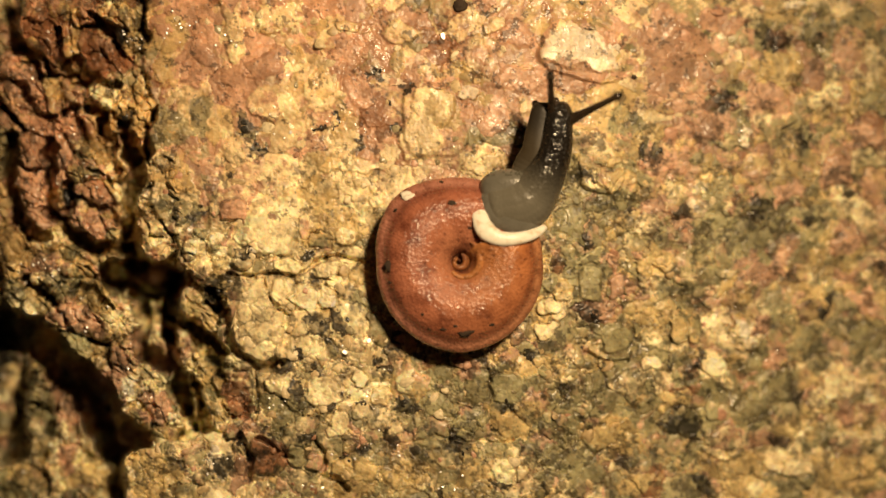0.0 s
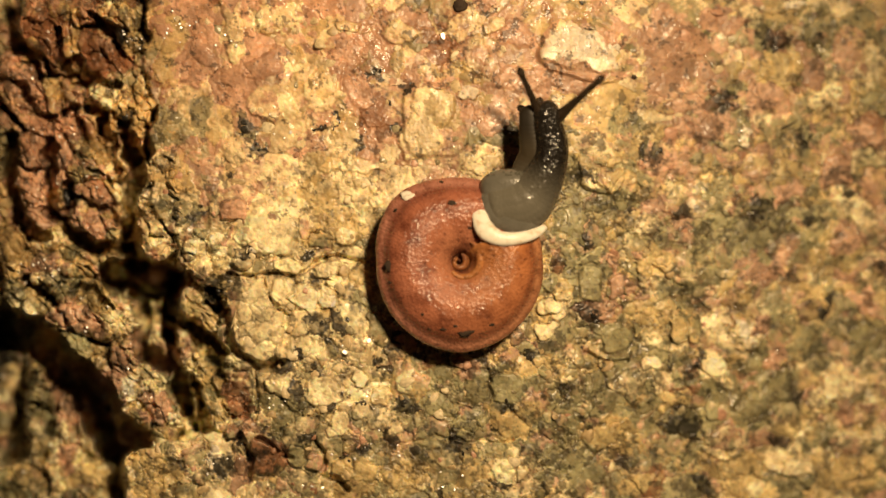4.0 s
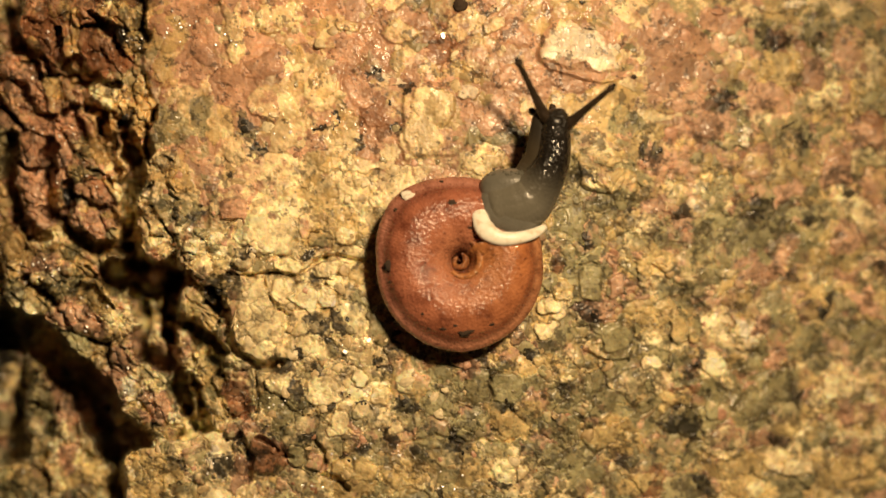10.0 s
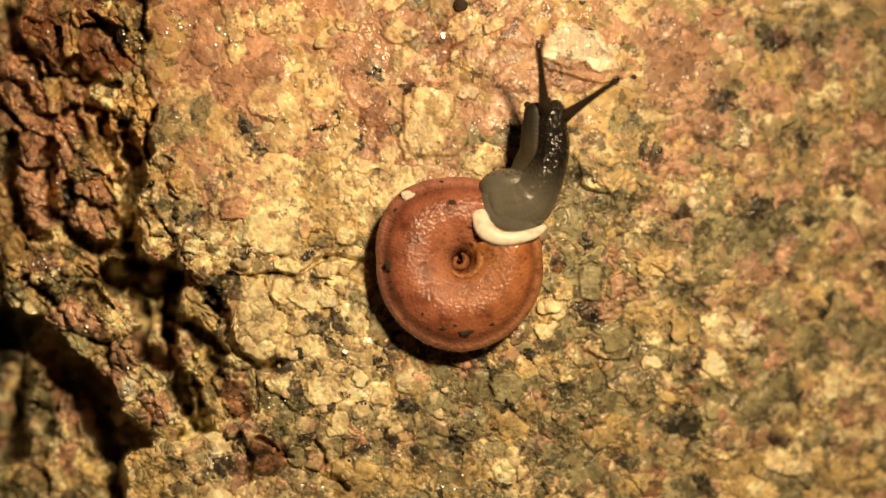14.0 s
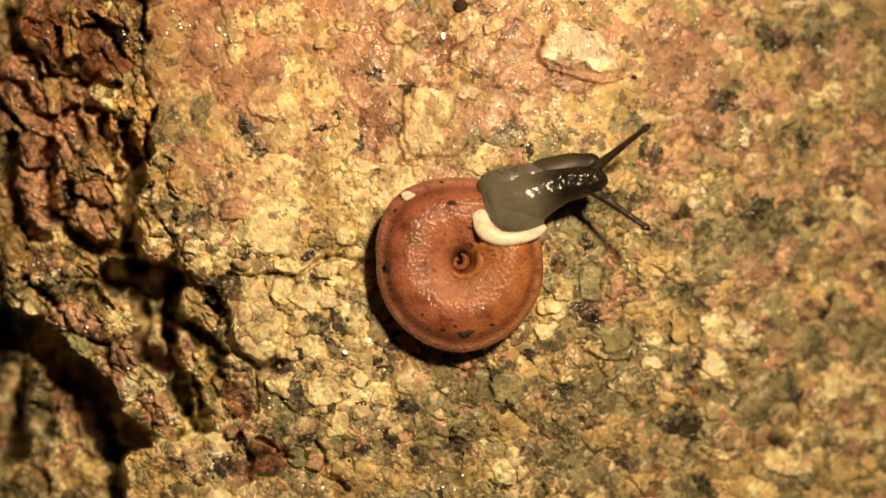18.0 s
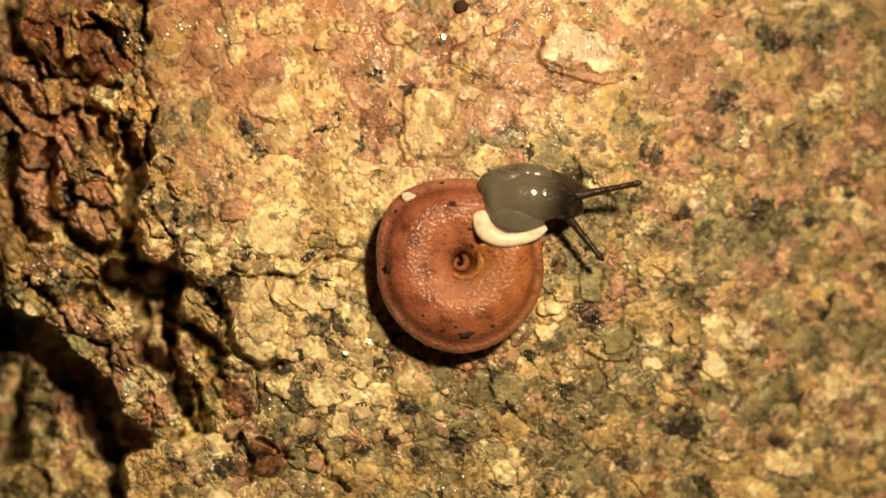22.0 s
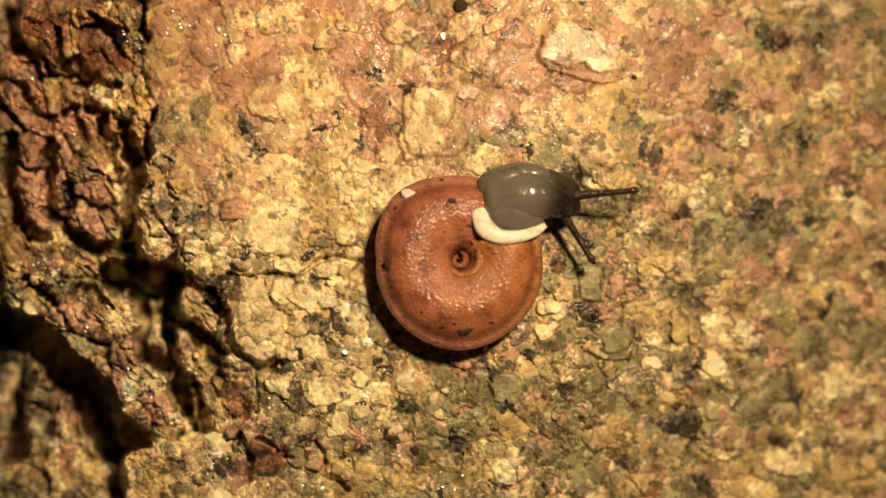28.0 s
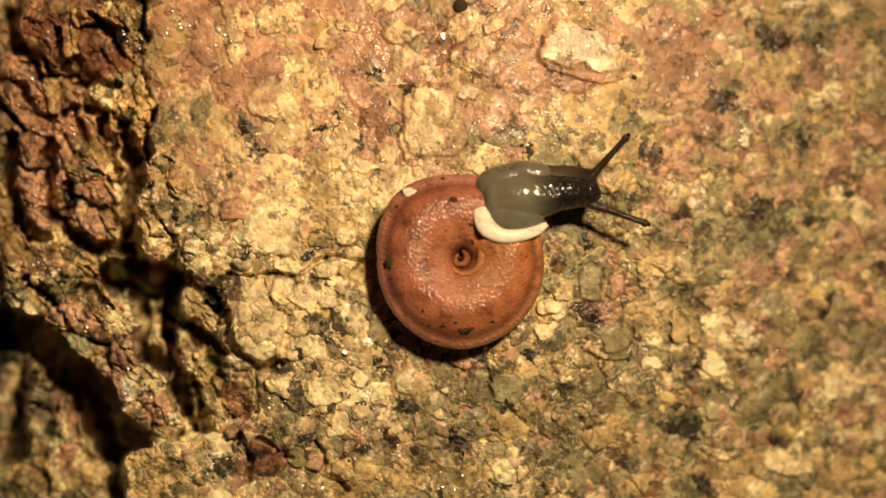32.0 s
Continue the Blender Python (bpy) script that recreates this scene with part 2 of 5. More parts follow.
STONES_MIDDLE = [
    (60, 273, 27, 26, 0, -3.4, PINK), (58, 332, 37, 18, 80, -3.5, PINK), (70, 394, 22, 20, 20, -3.9, PINK), (10, 285, 14, 42, 0, -6.0, OLIVE), (10, 360, 12, 34, 0, -6.2, TAN),
    (106, 266, 42, 13, 84, -3.0, PINK), (135, 250, 11, 15, 0, -2.8, CREAM), (106, 316, 14, 20, 0, -3.4, PINK), (100, 346, 16, 14, 0, -3.9, TAN), (146, 304, 25, 30, -10, -2.4, OLIVE),
    (168, 268, 26, 24, 15, -2.4, TAN), (186, 300, 20, 15, 20, -2.7, PINK), (160, 342, 32, 20, 25, -2.7, PINK), (206, 345, 36, 13, 52, -3.1, TAN),
]
STONES_LOWER = [
    (166, 392, 34, 20, 15, -2.2, PINK), (138, 374, 17, 14, 20, -2.4, CREAM), (202, 412, 26, 11, 24, -3.1, OLIVE), (214, 382, 22, 13, 58, -3.5, RUST), (213, 285, 46, 11, 84, -3.1, RUST),
    (94, 420, 27, 22, 10, -3.5, TAN), (120, 444, 24, 17, 20, -3.5, OLIVE), (30, 438, 26, 22, 0, -4.4, TAN), (60, 430, 13, 9, 0, -4.0, CREAM), (164, 456, 26, 10, 30, -3.0, CREAM),
    (272, 425, 36, 22, 55, -0.7, CREAM), (262, 372, 36, 12, 42, -1.0, CREAM), (245, 318, 13, 28, 0, -1.2, OLIVE), (264, 340, 13, 12, 0, -0.8, CREAM),
]
STONES_RIDGE = [
    (72, 466, 30, 20, 10, -2.8, PINK), (28, 474, 17, 22, 0, -3.0, WHITE), (70, 491, 9, 13, 0, -2.1, CREAM), (92, 490, 15, 14, 0, -2.1, CREAM), (206, 464, 30, 20, 45, -2.5, CREAM),
    (174, 482, 24, 12, 55, -2.8, PINK), (138, 468, 32, 22, 20, -2.9, TAN), (160, 520, 40, 15, 18, -2.6, TAN), (118, 510, 24, 20, 0, -2.7, OLIVE), (62, 535, 17, 20, 0, -3.4, TAN),
    (34, 522, 17, 34, 0, -3.6, OLIVE), (142, 560, 40, 24, 38, -1.5, PINK), (110, 564, 30, 13, 35, -2.4, PINK), (86, 596, 18, 17, 0, -3.4, TAN),
]
STONES_RIDGE_LOW = [
    (206, 572, 38, 30, 60, -1.2, CREAM), (216, 542, 24, 15, 15, -1.9, PINK), (225, 622, 23, 38, 0, -1.6, PINK), (150, 622, 42, 22, 30, -2.6, OLIVE), (170, 646, 34, 13, 32, -3.0, WHITE),
    (264, 676, 34, 25, 32, -1.4, CREAM), (226, 684, 25, 36, -15, -1.7, PINK), (275, 716, 26, 22, 0, -1.2, PINK), (240, 738, 34, 17, 42, -2.0, TAN), (286, 756, 22, 22, 0, -1.2, TAN),
    (312, 741, 11, 11, 0, -1.4, CREAM), (286, 790, 24, 15, 0, -1.4, CREAM), (272, 586, 22, 26, 20, -6.5, RUST), (290, 536, 9, 10, 0, -6.0, TAN),
]
STONES_CORNER = [
    (52, 790, 34, 50, 10, -8.4, OLIVE), (115, 780, 24, 52, -8, -7.6, PINK), (150, 842, 40, 34, 0, -8.2, TAN), (116, 722, 17, 28, -10, -8.4, PINK), (40, 850, 36, 44, 0, -8.8, OLIVE),
    (186, 838, 20, 22, 0, -7.8, CREAM), (52, 724, 30, 12, 45, -9.6, OLIVE), (88, 810, 14, 32, 0, -7.8, WHITE), (160, 700, 44, 9, 56, -10.5, TAN), (240, 846, 22, 44, 0, -1.5, RUST),
    (266, 862, 18, 26, 0, -1.1, CREAM), (140, 880, 30, 20, 0, -8.0, PINK), (90, 885, 26, 22, 0, -8.8, CREAM),
]
STONES_CREVICE = [
    (345, 540, 22, 19, 0, -2.2, TAN), (372, 562, 36, 13, 42, -2.4, TAN), (316, 612, 28, 9, 62, -2.6, TAN), (340, 634, 24, 8, 40, -2.4, TAN), (368, 664, 40, 16, 52, -1.4, TAN),
    (322, 664, 17, 15, 35, -3.6, WHITE), (390, 728, 42, 20, 62, -1.0, CREAM), (430, 708, 32, 34, 15, -0.7, RUST), (430, 660, 26, 17, 0, -1.0, PINK), (470, 700, 16, 38, -8, -0.2, CREAM),
    (332, 722, 13, 30, 0, -4.6, RUST), (410, 600, 13, 38, -16, -1.0, OLIVE), (420, 640, 15, 12, 0, -1.5, TAN), (380, 522, 22, 10, 20, -2.4, MICA),
]
STONES_RUBBLE = [
    (308, 392, 15, 20, -20, 0.2, CREAM), (340, 440, 22, 20, 10, 0.4, CREAM), (360, 476, 16, 15, 20, 0.3, CREAM), (382, 430, 13, 13, 0, 0.4, CREAM), (394, 462, 15, 12, 0, 0.2, TAN),
    (330, 466, 15, 14, 30, -0.1, TAN), (352, 410, 14, 10, 0, 0.2, OLIVE), (372, 452, 9, 10, 0, 0.2, TAN), (300, 352, 16, 13, 30, 0.2, OLIVE), (290, 290, 24, 18, 0, 0.4, CREAM),
    (310, 320, 26, 11, 28, 0.3, TAN), (420, 455, 15, 15, 0, 0.4, CREAM), (368, 500, 14, 8, 10, 0.1, OLIVE), (282, 330, 10, 16, 0, 0.1, CREAM),
]
STONES = STONES_TOP + STONES_UPPER + STONES_MIDDLE + STONES_LOWER + STONES_RIDGE + STONES_RIDGE_LOW + STONES_CORNER + STONES_CREVICE + STONES_RUBBLE
RUBBLE_FROM = len(STONES) - len(STONES_RUBBLE)
CLIFF_GAPS = [  # dark gaps between the stones: line, half width, depth in mm
    ([(96, 66), (105, 95), (116, 116), (140, 136), (156, 146), (208, 151)], 8, 3.4), ([(35, 86), (80, 106), (95, 130), (140, 148)], 7, 2.8),
    ([(12, -40), (22, 0), (28, 50), (30, 88)], 13, 4.0), ([(40, 115), (66, 118)], 4, 2.4), ([(25, 152), (50, 176), (76, 196), (100, 202)], 6, 3.0),
    ([(116, 196), (140, 190), (146, 220), (148, 250)], 7, 3.4), ([(164, 188), (180, 206), (189, 240), (192, 272)], 8, 4.0), ([(-10, 200), (30, 216), (50, 236)], 6, 3.0),
    ([(168, 30), (180, 60), (204, 86)], 6, 2.4), ([(254, 84), (262, 120), (266, 152)], 4, 2.0), ([(110, 150), (113, 192)], 3, 1.5), ([(152, 150), (158, 180)], 4, 2.0),
    ([(90, 250), (90, 300), (84, 340), (92, 382), (112, 396), (140, 412), (172, 428), (232, 430)], 11, 4.4), ([(22, 250), (25, 330), (40, 390), (58, 412), (76, 418)], 12, 4.4),
    ([(35, 290), (60, 300), (80, 306)], 4, 2.0), ([(114, 330), (120, 368)], 10, 2.6), ([(226, 240), (233, 290), (232, 340), (224, 390), (236, 430), (250, 480)], 16, 7.0),
    ([(202, 240), (202, 300), (216, 330)], 4, 2.6), ([(150, 300), (185, 306), (200, 330)], 3, 1.8), ([(130, 350), (180, 371), (210, 396), (226, 412)], 4, 2.4),
    ([(256, 240), (262, 300)], 6, 3.0), ([(290, 392), (303, 442)], 4, 2.6), ([(206, 484), (250, 486), (296, 506)], 32, 12.0), ([(130, 510), (146, 518), (166, 515), (186, 531), (198, 541)], 4, 2.6),
    ([(60, 506), (82, 522)], 6, 2.0), ([(150, 476), (170, 496), (196, 500)], 4, 2.0), ([(246, 520), (252, 560), (250, 620), (300, 640)], 14, 9.0), ([(310, 500), (298, 560), (306, 600)], 15, 10.0), ([(270, 540), (280, 560)], 20, 5.0),
    ([(302, 600), (322, 650), (326, 700), (332, 730)], 11, 9.0), ([(332, 730), (348, 760)], 6, 5.0), ([(322, 566), (362, 594), (398, 622)], 11, 4.4), ([(372, 500), (396, 520), (402, 562)], 9, 2.6),
    ([(-20, 570), (50, 590), (104, 648), (170, 714), (204, 776), (226, 796)], 36, 11.0), ([(-30, 590), (0, 680), (-10, 770)], 56, 9.0), ([(196, 750), (206, 810), (210, 930)], 17, 8.0),
    ([(80, 740), (78, 800), (76, 840)], 5, 2.0), ([(104, 690), (86, 730)], 10, 3.0),
]
LUMPS = [  # u, v, half sizes, turn, height in mm
    (452, 575, 46, 68, -10, 0.8),
    (480, 730, 80, 70, 0, 0.5), (1030, 90, 80, 50, 15, 0.5), (770, 215, 55, 70, 0, 0.4), (1065, 300, 40, 36, 0, 0.5), (420, 400, 60, 60, 0, 0.5),
]
# blunt crystals with clear edges on the sound rock: u, v, half sizes, turn, height in mm, mineral
BLOCKS_WEST = [
    (470, 416, 48, 36, 10, 0.45, CREAM), (462, 474, 15, 20, 0, 0.5, OLIVE), (512, 470, 26, 14, 15, 0.35, CREAM), (484, 466, 10, 15, 0, 0.4, WHITE), (500, 514, 25, 27, 0, 0.4, CREAM),
    (540, 528, 24, 22, 20, 0.45, CREAM), (538, 400, 13, 26, 0, 0.25, PINK), (566, 428, 20, 14, 0, 0.35, OLIVE), (577, 474, 20, 22, 0, 0.45, CREAM), (430, 420, 16, 18, 10, 0.4, CREAM),
    (415, 374, 24, 20, 0, 0.35, PINK), (580, 528, 18, 17, 0, 0.4, WHITE), (592, 502, 14, 12, 0, 0.3, CREAM), (613, 420, 20, 18, 15, 0.35, CREAM),
]
BLOCKS_SOUTH = [
    (572, 694, 33, 26, 0, 0.4, CREAM), (633, 670, 14, 20, 0, 0.35, CREAM), (673, 703, 18, 14, 0, 0.3, TAN), (466, 800, 28, 38, 15, 0.6, RUST), (558, 818, 20, 18, 0, 0.4, PINK),
    (522, 808, 16, 18, 0, 0.3, OLIVE), (646, 838, 24, 16, 0, 0.35, TAN), (606, 831, 19, 22, 0, 0.4, TAN), (541, 752, 18, 15, 0, 0.3, PINK), (600, 752, 18, 20, 10, 0.3, CREAM),
    (898, 690, 30, 26, 0, 0.3, OLIVE), (811, 643, 16, 10, 0, 0.25, PINK), (925, 838, 15, 12, 0, 0.3, CREAM), (640, 730, 16, 14, 0, 0.3, CREAM),
]
BLOCKS_EAST = [
    (972, 542, 22, 16, 0, 0.4, CREAM), (966, 586, 18, 14, 0, 0.4, CREAM), (1046, 502, 20, 32, 0, 0.3, OLIVE), (1094, 505, 13, 22, 0, 0.35, PINK), (1090, 594, 26, 28, 0, 0.3, OLIVE),
    (1154, 643, 16, 16, 0, 0.45, CREAM), (1201, 582, 16, 27, 0, 0.35, TAN), (1228, 586, 12, 24, 0, 0.35, TAN), (1265, 650, 20, 18, 0, 0.5, CREAM), (1316, 579, 16, 19, 0, 0.5, WHITE),
    (1262, 717, 12, 23, 0, 0.35, OLIVE), (1336, 717, 23, 20, 0, 0.35, OLIVE), (1410, 832, 24, 18, 0, 0.4, CREAM), (1471, 683, 16, 24, 0, 0.4, CREAM),
]
BLOCKS = BLOCKS_WEST + BLOCKS_SOUTH + BLOCKS_EAST
ZONES = [  # u, v, half sizes, mineral, weight
    (860, 60, 130, 90, PINK, 0.3), (860, 60, 130, 90, CREAM, -0.5), (1290, 180, 150, 150, OLIVE, 0.35), (1290, 180, 150, 150, CREAM, -0.4), (480, 530, 90, 90, CREAM, 0.7), (480, 530, 90, 90, OLIVE, -0.3),
    (690, 670, 100, 70, OLIVE, 0.4), (230, 650, 80, 90, CREAM, 0.6), (90, 820, 120, 90, CREAM, 0.6), (170, 390, 60, 40, CREAM, 0.3), (600, 330, 120, 60, WHITE, 0.5),
    (90, 250, 190, 330, RUST, 0.15), (90, 250, 190, 330, PINK, 0.45), (90, 250, 190, 330, CREAM, 0.2), (90, 350, 190, 250, TAN, 0.3), (60, 700, 200, 260, OLIVE, 0.6), (200, 650, 120, 200, PINK, 0.5), (560, 100, 230, 110, PINK, 0.5),
    (480, 440, 130, 130, CREAM, 0.8), (1330, 420, 330, 360, OLIVE, 0.5), (800, 790, 420, 110, OLIVE, 0.9), (1150, 720, 220, 170, OLIVE, 0.2), (1100, 300, 180, 130, TAN, 0.4),
    (1220, 200, 230, 180, PINK, 0.55), (1480, 850, 170, 90, CREAM, 0.55), (520, 20, 330, 70, PINK, 0.55), (270, 90, 70, 150, RUST, 0.8), (640, 140, 120, 110, RUST, 0.4),
    # the MICA zone at -190, 640 paints the pit's dark soil and shade
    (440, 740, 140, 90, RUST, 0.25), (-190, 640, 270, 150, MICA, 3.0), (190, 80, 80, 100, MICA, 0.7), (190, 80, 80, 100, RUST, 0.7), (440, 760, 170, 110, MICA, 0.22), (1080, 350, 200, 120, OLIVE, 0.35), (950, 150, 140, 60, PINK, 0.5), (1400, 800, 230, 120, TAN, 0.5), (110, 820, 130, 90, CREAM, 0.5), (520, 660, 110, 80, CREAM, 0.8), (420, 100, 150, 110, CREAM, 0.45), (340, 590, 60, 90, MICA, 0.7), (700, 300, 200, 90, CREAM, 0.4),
    (520, 180, 330, 200, OLIVE, -0.6), (520, 200, 330, 200, PINK, 0.1), (520, 150, 300, 180, CREAM, 0.25), (950, 200, 260, 160, PINK, 0.25), (1080, 360, 110, 110, OLIVE, 0.4), (430, 650, 100, 80, CREAM, 0.7), (285, 390, 65, 100, OLIVE, 0.6), (285, 390, 65, 100, MICA, 0.35), (285, 390, 65, 100, CREAM, -0.3), (690, 220, 100, 80, RUST, 0.4), (690, 220, 100, 80, PINK, 0.4), (190, 400, 70, 80, CREAM, -0.6), (215, 30, 70, 60, CREAM, -1.2), (215, 30, 70, 60, WHITE, -0.8), (215, 30, 70, 60, RUST, 0.5), (90, 220, 100, 80, PINK, 0.5), (1350, 300, 260, 250, PINK, 0.4), (1350, 300, 260, 250, OLIVE, -0.1), (1420, 640, 160, 120, PINK, 0.25), (30, 740, 130, 140, RUST, 0.9), (30, 740, 130, 140, PINK, 0.4), (420, 680, 110, 90, OLIVE, -0.5), (480, 480, 150, 200, CREAM, 0.3), (540, 600, 120, 60, CREAM, 0.4), (1080, 575, 120, 80, OLIVE, 0.9), (1080, 575, 120, 80, MICA, 0.3), (610, 590, 90, 70, CREAM, 0.5), (655, 180, 80, 70, RUST, 0.5), (410, 305, 150, 60, OLIVE, 0.55), (410, 305, 150, 60, RUST, 0.4), (740, 50, 160, 60, RUST, 0.4), 
]
# crystals and stains large enough to tell apart: u, v, half sizes, turn, mineral
PATCHES_NORTH_WEST = [
    (90, 60, 34, 60, -25, RUST), (190, 105, 52, 28, 10, RUST), (160, 28, 15, 15, 0, PINK), (410, 60, 18, 52, -12, CREAM), (490, 40, 38, 28, 0, CREAM), (465, 112, 40, 30, 0, PINK),
    (480, 190, 50, 34, 20, CREAM), (300, 60, 38, 34, 0, TAN), (295, 125, 34, 34, 0, TAN), (350, 112, 34, 40, 0, PINK), (290, 232, 48, 38, 20, OLIVE), (355, 205, 20, 38, 0, OLIVE),
    (530, 262, 42, 24, 0, PINK), (415, 276, 22, 17, 0, CREAM), (130, 222, 20, 30, -20, PINK), (40, 150, 50, 20, 40, PINK),
]
PATCHES_NORTH = [
    (610, 40, 26, 14, 0, CREAM), (715, 56, 36, 20, 5, CREAM), (605, 100, 40, 46, 0, PINK), (662, 112, 28, 44, 0, RUST), (640, 165, 25, 38, 0, PINK), (802, 30, 38, 56, 0, RUST),
    (835, 95, 40, 36, 0, CREAM), (765, 190, 40, 34, 0, CREAM), (742, 245, 34, 44, 0, CREAM), (800, 132, 38, 24, 0, TAN), (826, 166, 22, 20, 0, WHITE), (872, 42, 20, 18, 0, CREAM),
    (905, 60, 30, 30, 0, PINK), (1000, 82, 46, 38, 0, WHITE), (1062, 92, 50, 34, 20, WHITE), (930, 142, 55, 26, 0, PINK),
]
PATCHES_NORTH_TOO = [
    (570, 150, 40, 55, 0, CREAM), (590, 282, 48, 22, 0, TAN), (662, 225, 28, 40, 0, RUST), (640, 290, 40, 18, 0, CREAM), (860, 288, 48, 18, 0, CREAM), (1010, 148, 42, 24, 0, PINK),
    (880, 240, 50, 26, 0, OLIVE), (1060, 300, 42, 34, 0, CREAM), (1015, 300, 20, 30, 0, OLIVE), (1180, 62, 50, 56, 0, PINK), (1275, 40, 38, 28, 0, PINK), (1290, 172, 38, 44, 0, OLIVE),
    (1360, 70, 42, 30, 0, OLIVE), (1440, 75, 30, 80, 10, OLIVE), (1385, 12, 42, 12, 0, WHITE), (1530, 120, 36, 46, 0, CREAM),
]
PATCHES_EAST = [
    (1240, 225, 46, 20, 0, PINK), (1320, 248, 10, 22, -15, WHITE), (1380, 122, 50, 28, 0, TAN), (1350, 165, 28, 30, 0, PINK), (1490, 180, 30, 20, 0, CREAM), (1520, 240, 40, 24, 0, PINK),
    (1400, 245, 60, 36, 0, OLIVE), (1100, 212, 40, 26, 0, OLIVE), (1160, 292, 40, 22, 0, PINK), (1125, 330, 34, 28, 0, CREAM), (1190, 352, 24, 38, 0, CREAM), (1150, 402, 24, 24, 0, CREAM),
    (1090, 352, 38, 18, 0, OLIVE), (1095, 415, 24, 28, 0, TAN), (1085, 462, 14, 20, 0, PINK), (1270, 430, 58, 46, 0, OLIVE),
]
PATCHES_EAST_TOO = [
    (1320, 460, 26, 15, 0, PINK), (1342, 490, 30, 18, 0, PINK), (1350, 380, 50, 30, 0, OLIVE), (1430, 385, 60, 46, 0, OLIVE), (1520, 370, 20, 50, -40, CREAM), (1500, 422, 28, 36, 0, PINK),
    (1370, 440, 12, 10, 0, WHITE), (1200, 522, 52, 22, 30, OLIVE), (1150, 572, 80, 36, 0, TAN), (1315, 585, 36, 12, 40, WHITE), (1350, 572, 20, 18, 0, PINK), (1282, 478, 24, 18, 0, CREAM),
    (1030, 490, 34, 40, 0, OLIVE), (1100, 505, 22, 24, 0, PINK), (1165, 470, 34, 28, 0, TAN), (990, 540, 20, 30, 0, CREAM),
]
PATCHES_WEST = [
    (400, 357, 40, 34, 0, PINK), (470, 400, 42, 44, 0, CREAM), (515, 400, 36, 56, 0, CREAM), (464, 466, 18, 22, 0, OLIVE), (450, 565, 28, 58, -15, CREAM), (500, 520, 26, 38, 0, CREAM),
    (340, 440, 22, 34, 40, CREAM), (285, 425, 44, 22, 50, CREAM), (345, 382, 20, 20, 0, OLIVE), (160, 395, 36, 20, 30, PINK), (215, 465, 16, 30, 0, OLIVE), (545, 470, 30, 26, 0, CREAM),
    (600, 400, 44, 40, 0, TAN), (640, 340, 40, 34, 0, CREAM), (560, 340, 40, 34, 0, TAN), (140, 565, 60, 34, 35, PINK),
]
PATCHES_SOUTH = [
    (545, 612, 30, 38, 0, CREAM), (575, 702, 40, 30, 0, CREAM), (880, 690, 48, 42, 0, OLIVE), (830, 662, 20, 20, 0, PINK), (800, 726, 18, 13, 0, PINK), (722, 672, 20, 20, 0, CREAM),
    (820, 752, 40, 36, 0, OLIVE), (945, 652, 42, 18, -20, TAN), (1000, 692, 38, 28, 0, OLIVE), (905, 828, 34, 26, 0, CREAM), (1020, 822, 46, 36, 0, OLIVE), (640, 772, 28, 22, 0, PINK),
    (700, 750, 20, 18, 0, CREAM), (1130, 682, 46, 36, 0, CREAM), (1180, 602, 46, 26, 0, CREAM), (1260, 652, 28, 30, 30, CREAM),
]
PATCHES_SOUTH_EAST = [
    (1320, 600, 34, 20, 0, CREAM), (1212, 695, 28, 13, 0, RUST), (1220, 745, 54, 36, 0, OLIVE), (1330, 722, 36, 36, 0, OLIVE), (1285, 785, 38, 28, 0, CREAM), (1390, 700, 36, 48, 0, OLIVE),
    (1480, 680, 30, 36, 0, CREAM), (1530, 732, 44, 26, 0, PINK), (1400, 822, 46, 22, 0, CREAM), (1310, 842, 42, 34, 0, TAN), (1500, 835, 56, 36, 0, TAN), (1230, 862, 40, 24, 0, OLIVE),
    (1120, 852, 40, 24, 0, TAN), (1450, 640, 30, 26, 0, OLIVE), (1340, 690, 26, 14, 30, PINK), (1090, 770, 40, 30, 0, TAN),
]
PATCHES_SOUTH_WEST = [
    (484, 690, 18, 38, 0, TAN), (420, 700, 34, 38, 0, RUST), (230, 690, 20, 34, -40, WHITE), (290, 680, 34, 28, 0, OLIVE), (272, 722, 34, 38, 0, PINK), (50, 830, 50, 60, 0, TAN),
    (120, 810, 20, 30, 0, PINK), (112, 765, 13, 24, 0, CREAM), (382, 822, 22, 34, 0, WHITE), (480, 802, 38, 28, 0, RUST), (200, 640, 22, 34, -30, PINK), (270, 850, 30, 40, 0, TAN),
    (520, 720, 24, 30, 0, OLIVE), (620, 840, 44, 28, 0, TAN), (720, 840, 44, 26, 0, TAN), (540, 860, 30, 18, 0, RUST),
]
PATCHES_BLOCK = [(458, 560, 30, 62, -10, CREAM), (430, 590, 12, 24, -15, RUST), (505, 515, 22, 26, 0, WHITE), (470, 425, 40, 26, 20, WHITE), (580, 690, 36, 26, 0, WHITE)]
PATCHES = (PATCHES_BLOCK + PATCHES_NORTH_WEST + PATCHES_NORTH + PATCHES_NORTH_TOO + PATCHES_EAST + PATCHES_EAST_TOO + PATCHES_WEST + PATCHES_SOUTH + PATCHES_SOUTH_EAST
           + PATCHES_SOUTH_WEST)
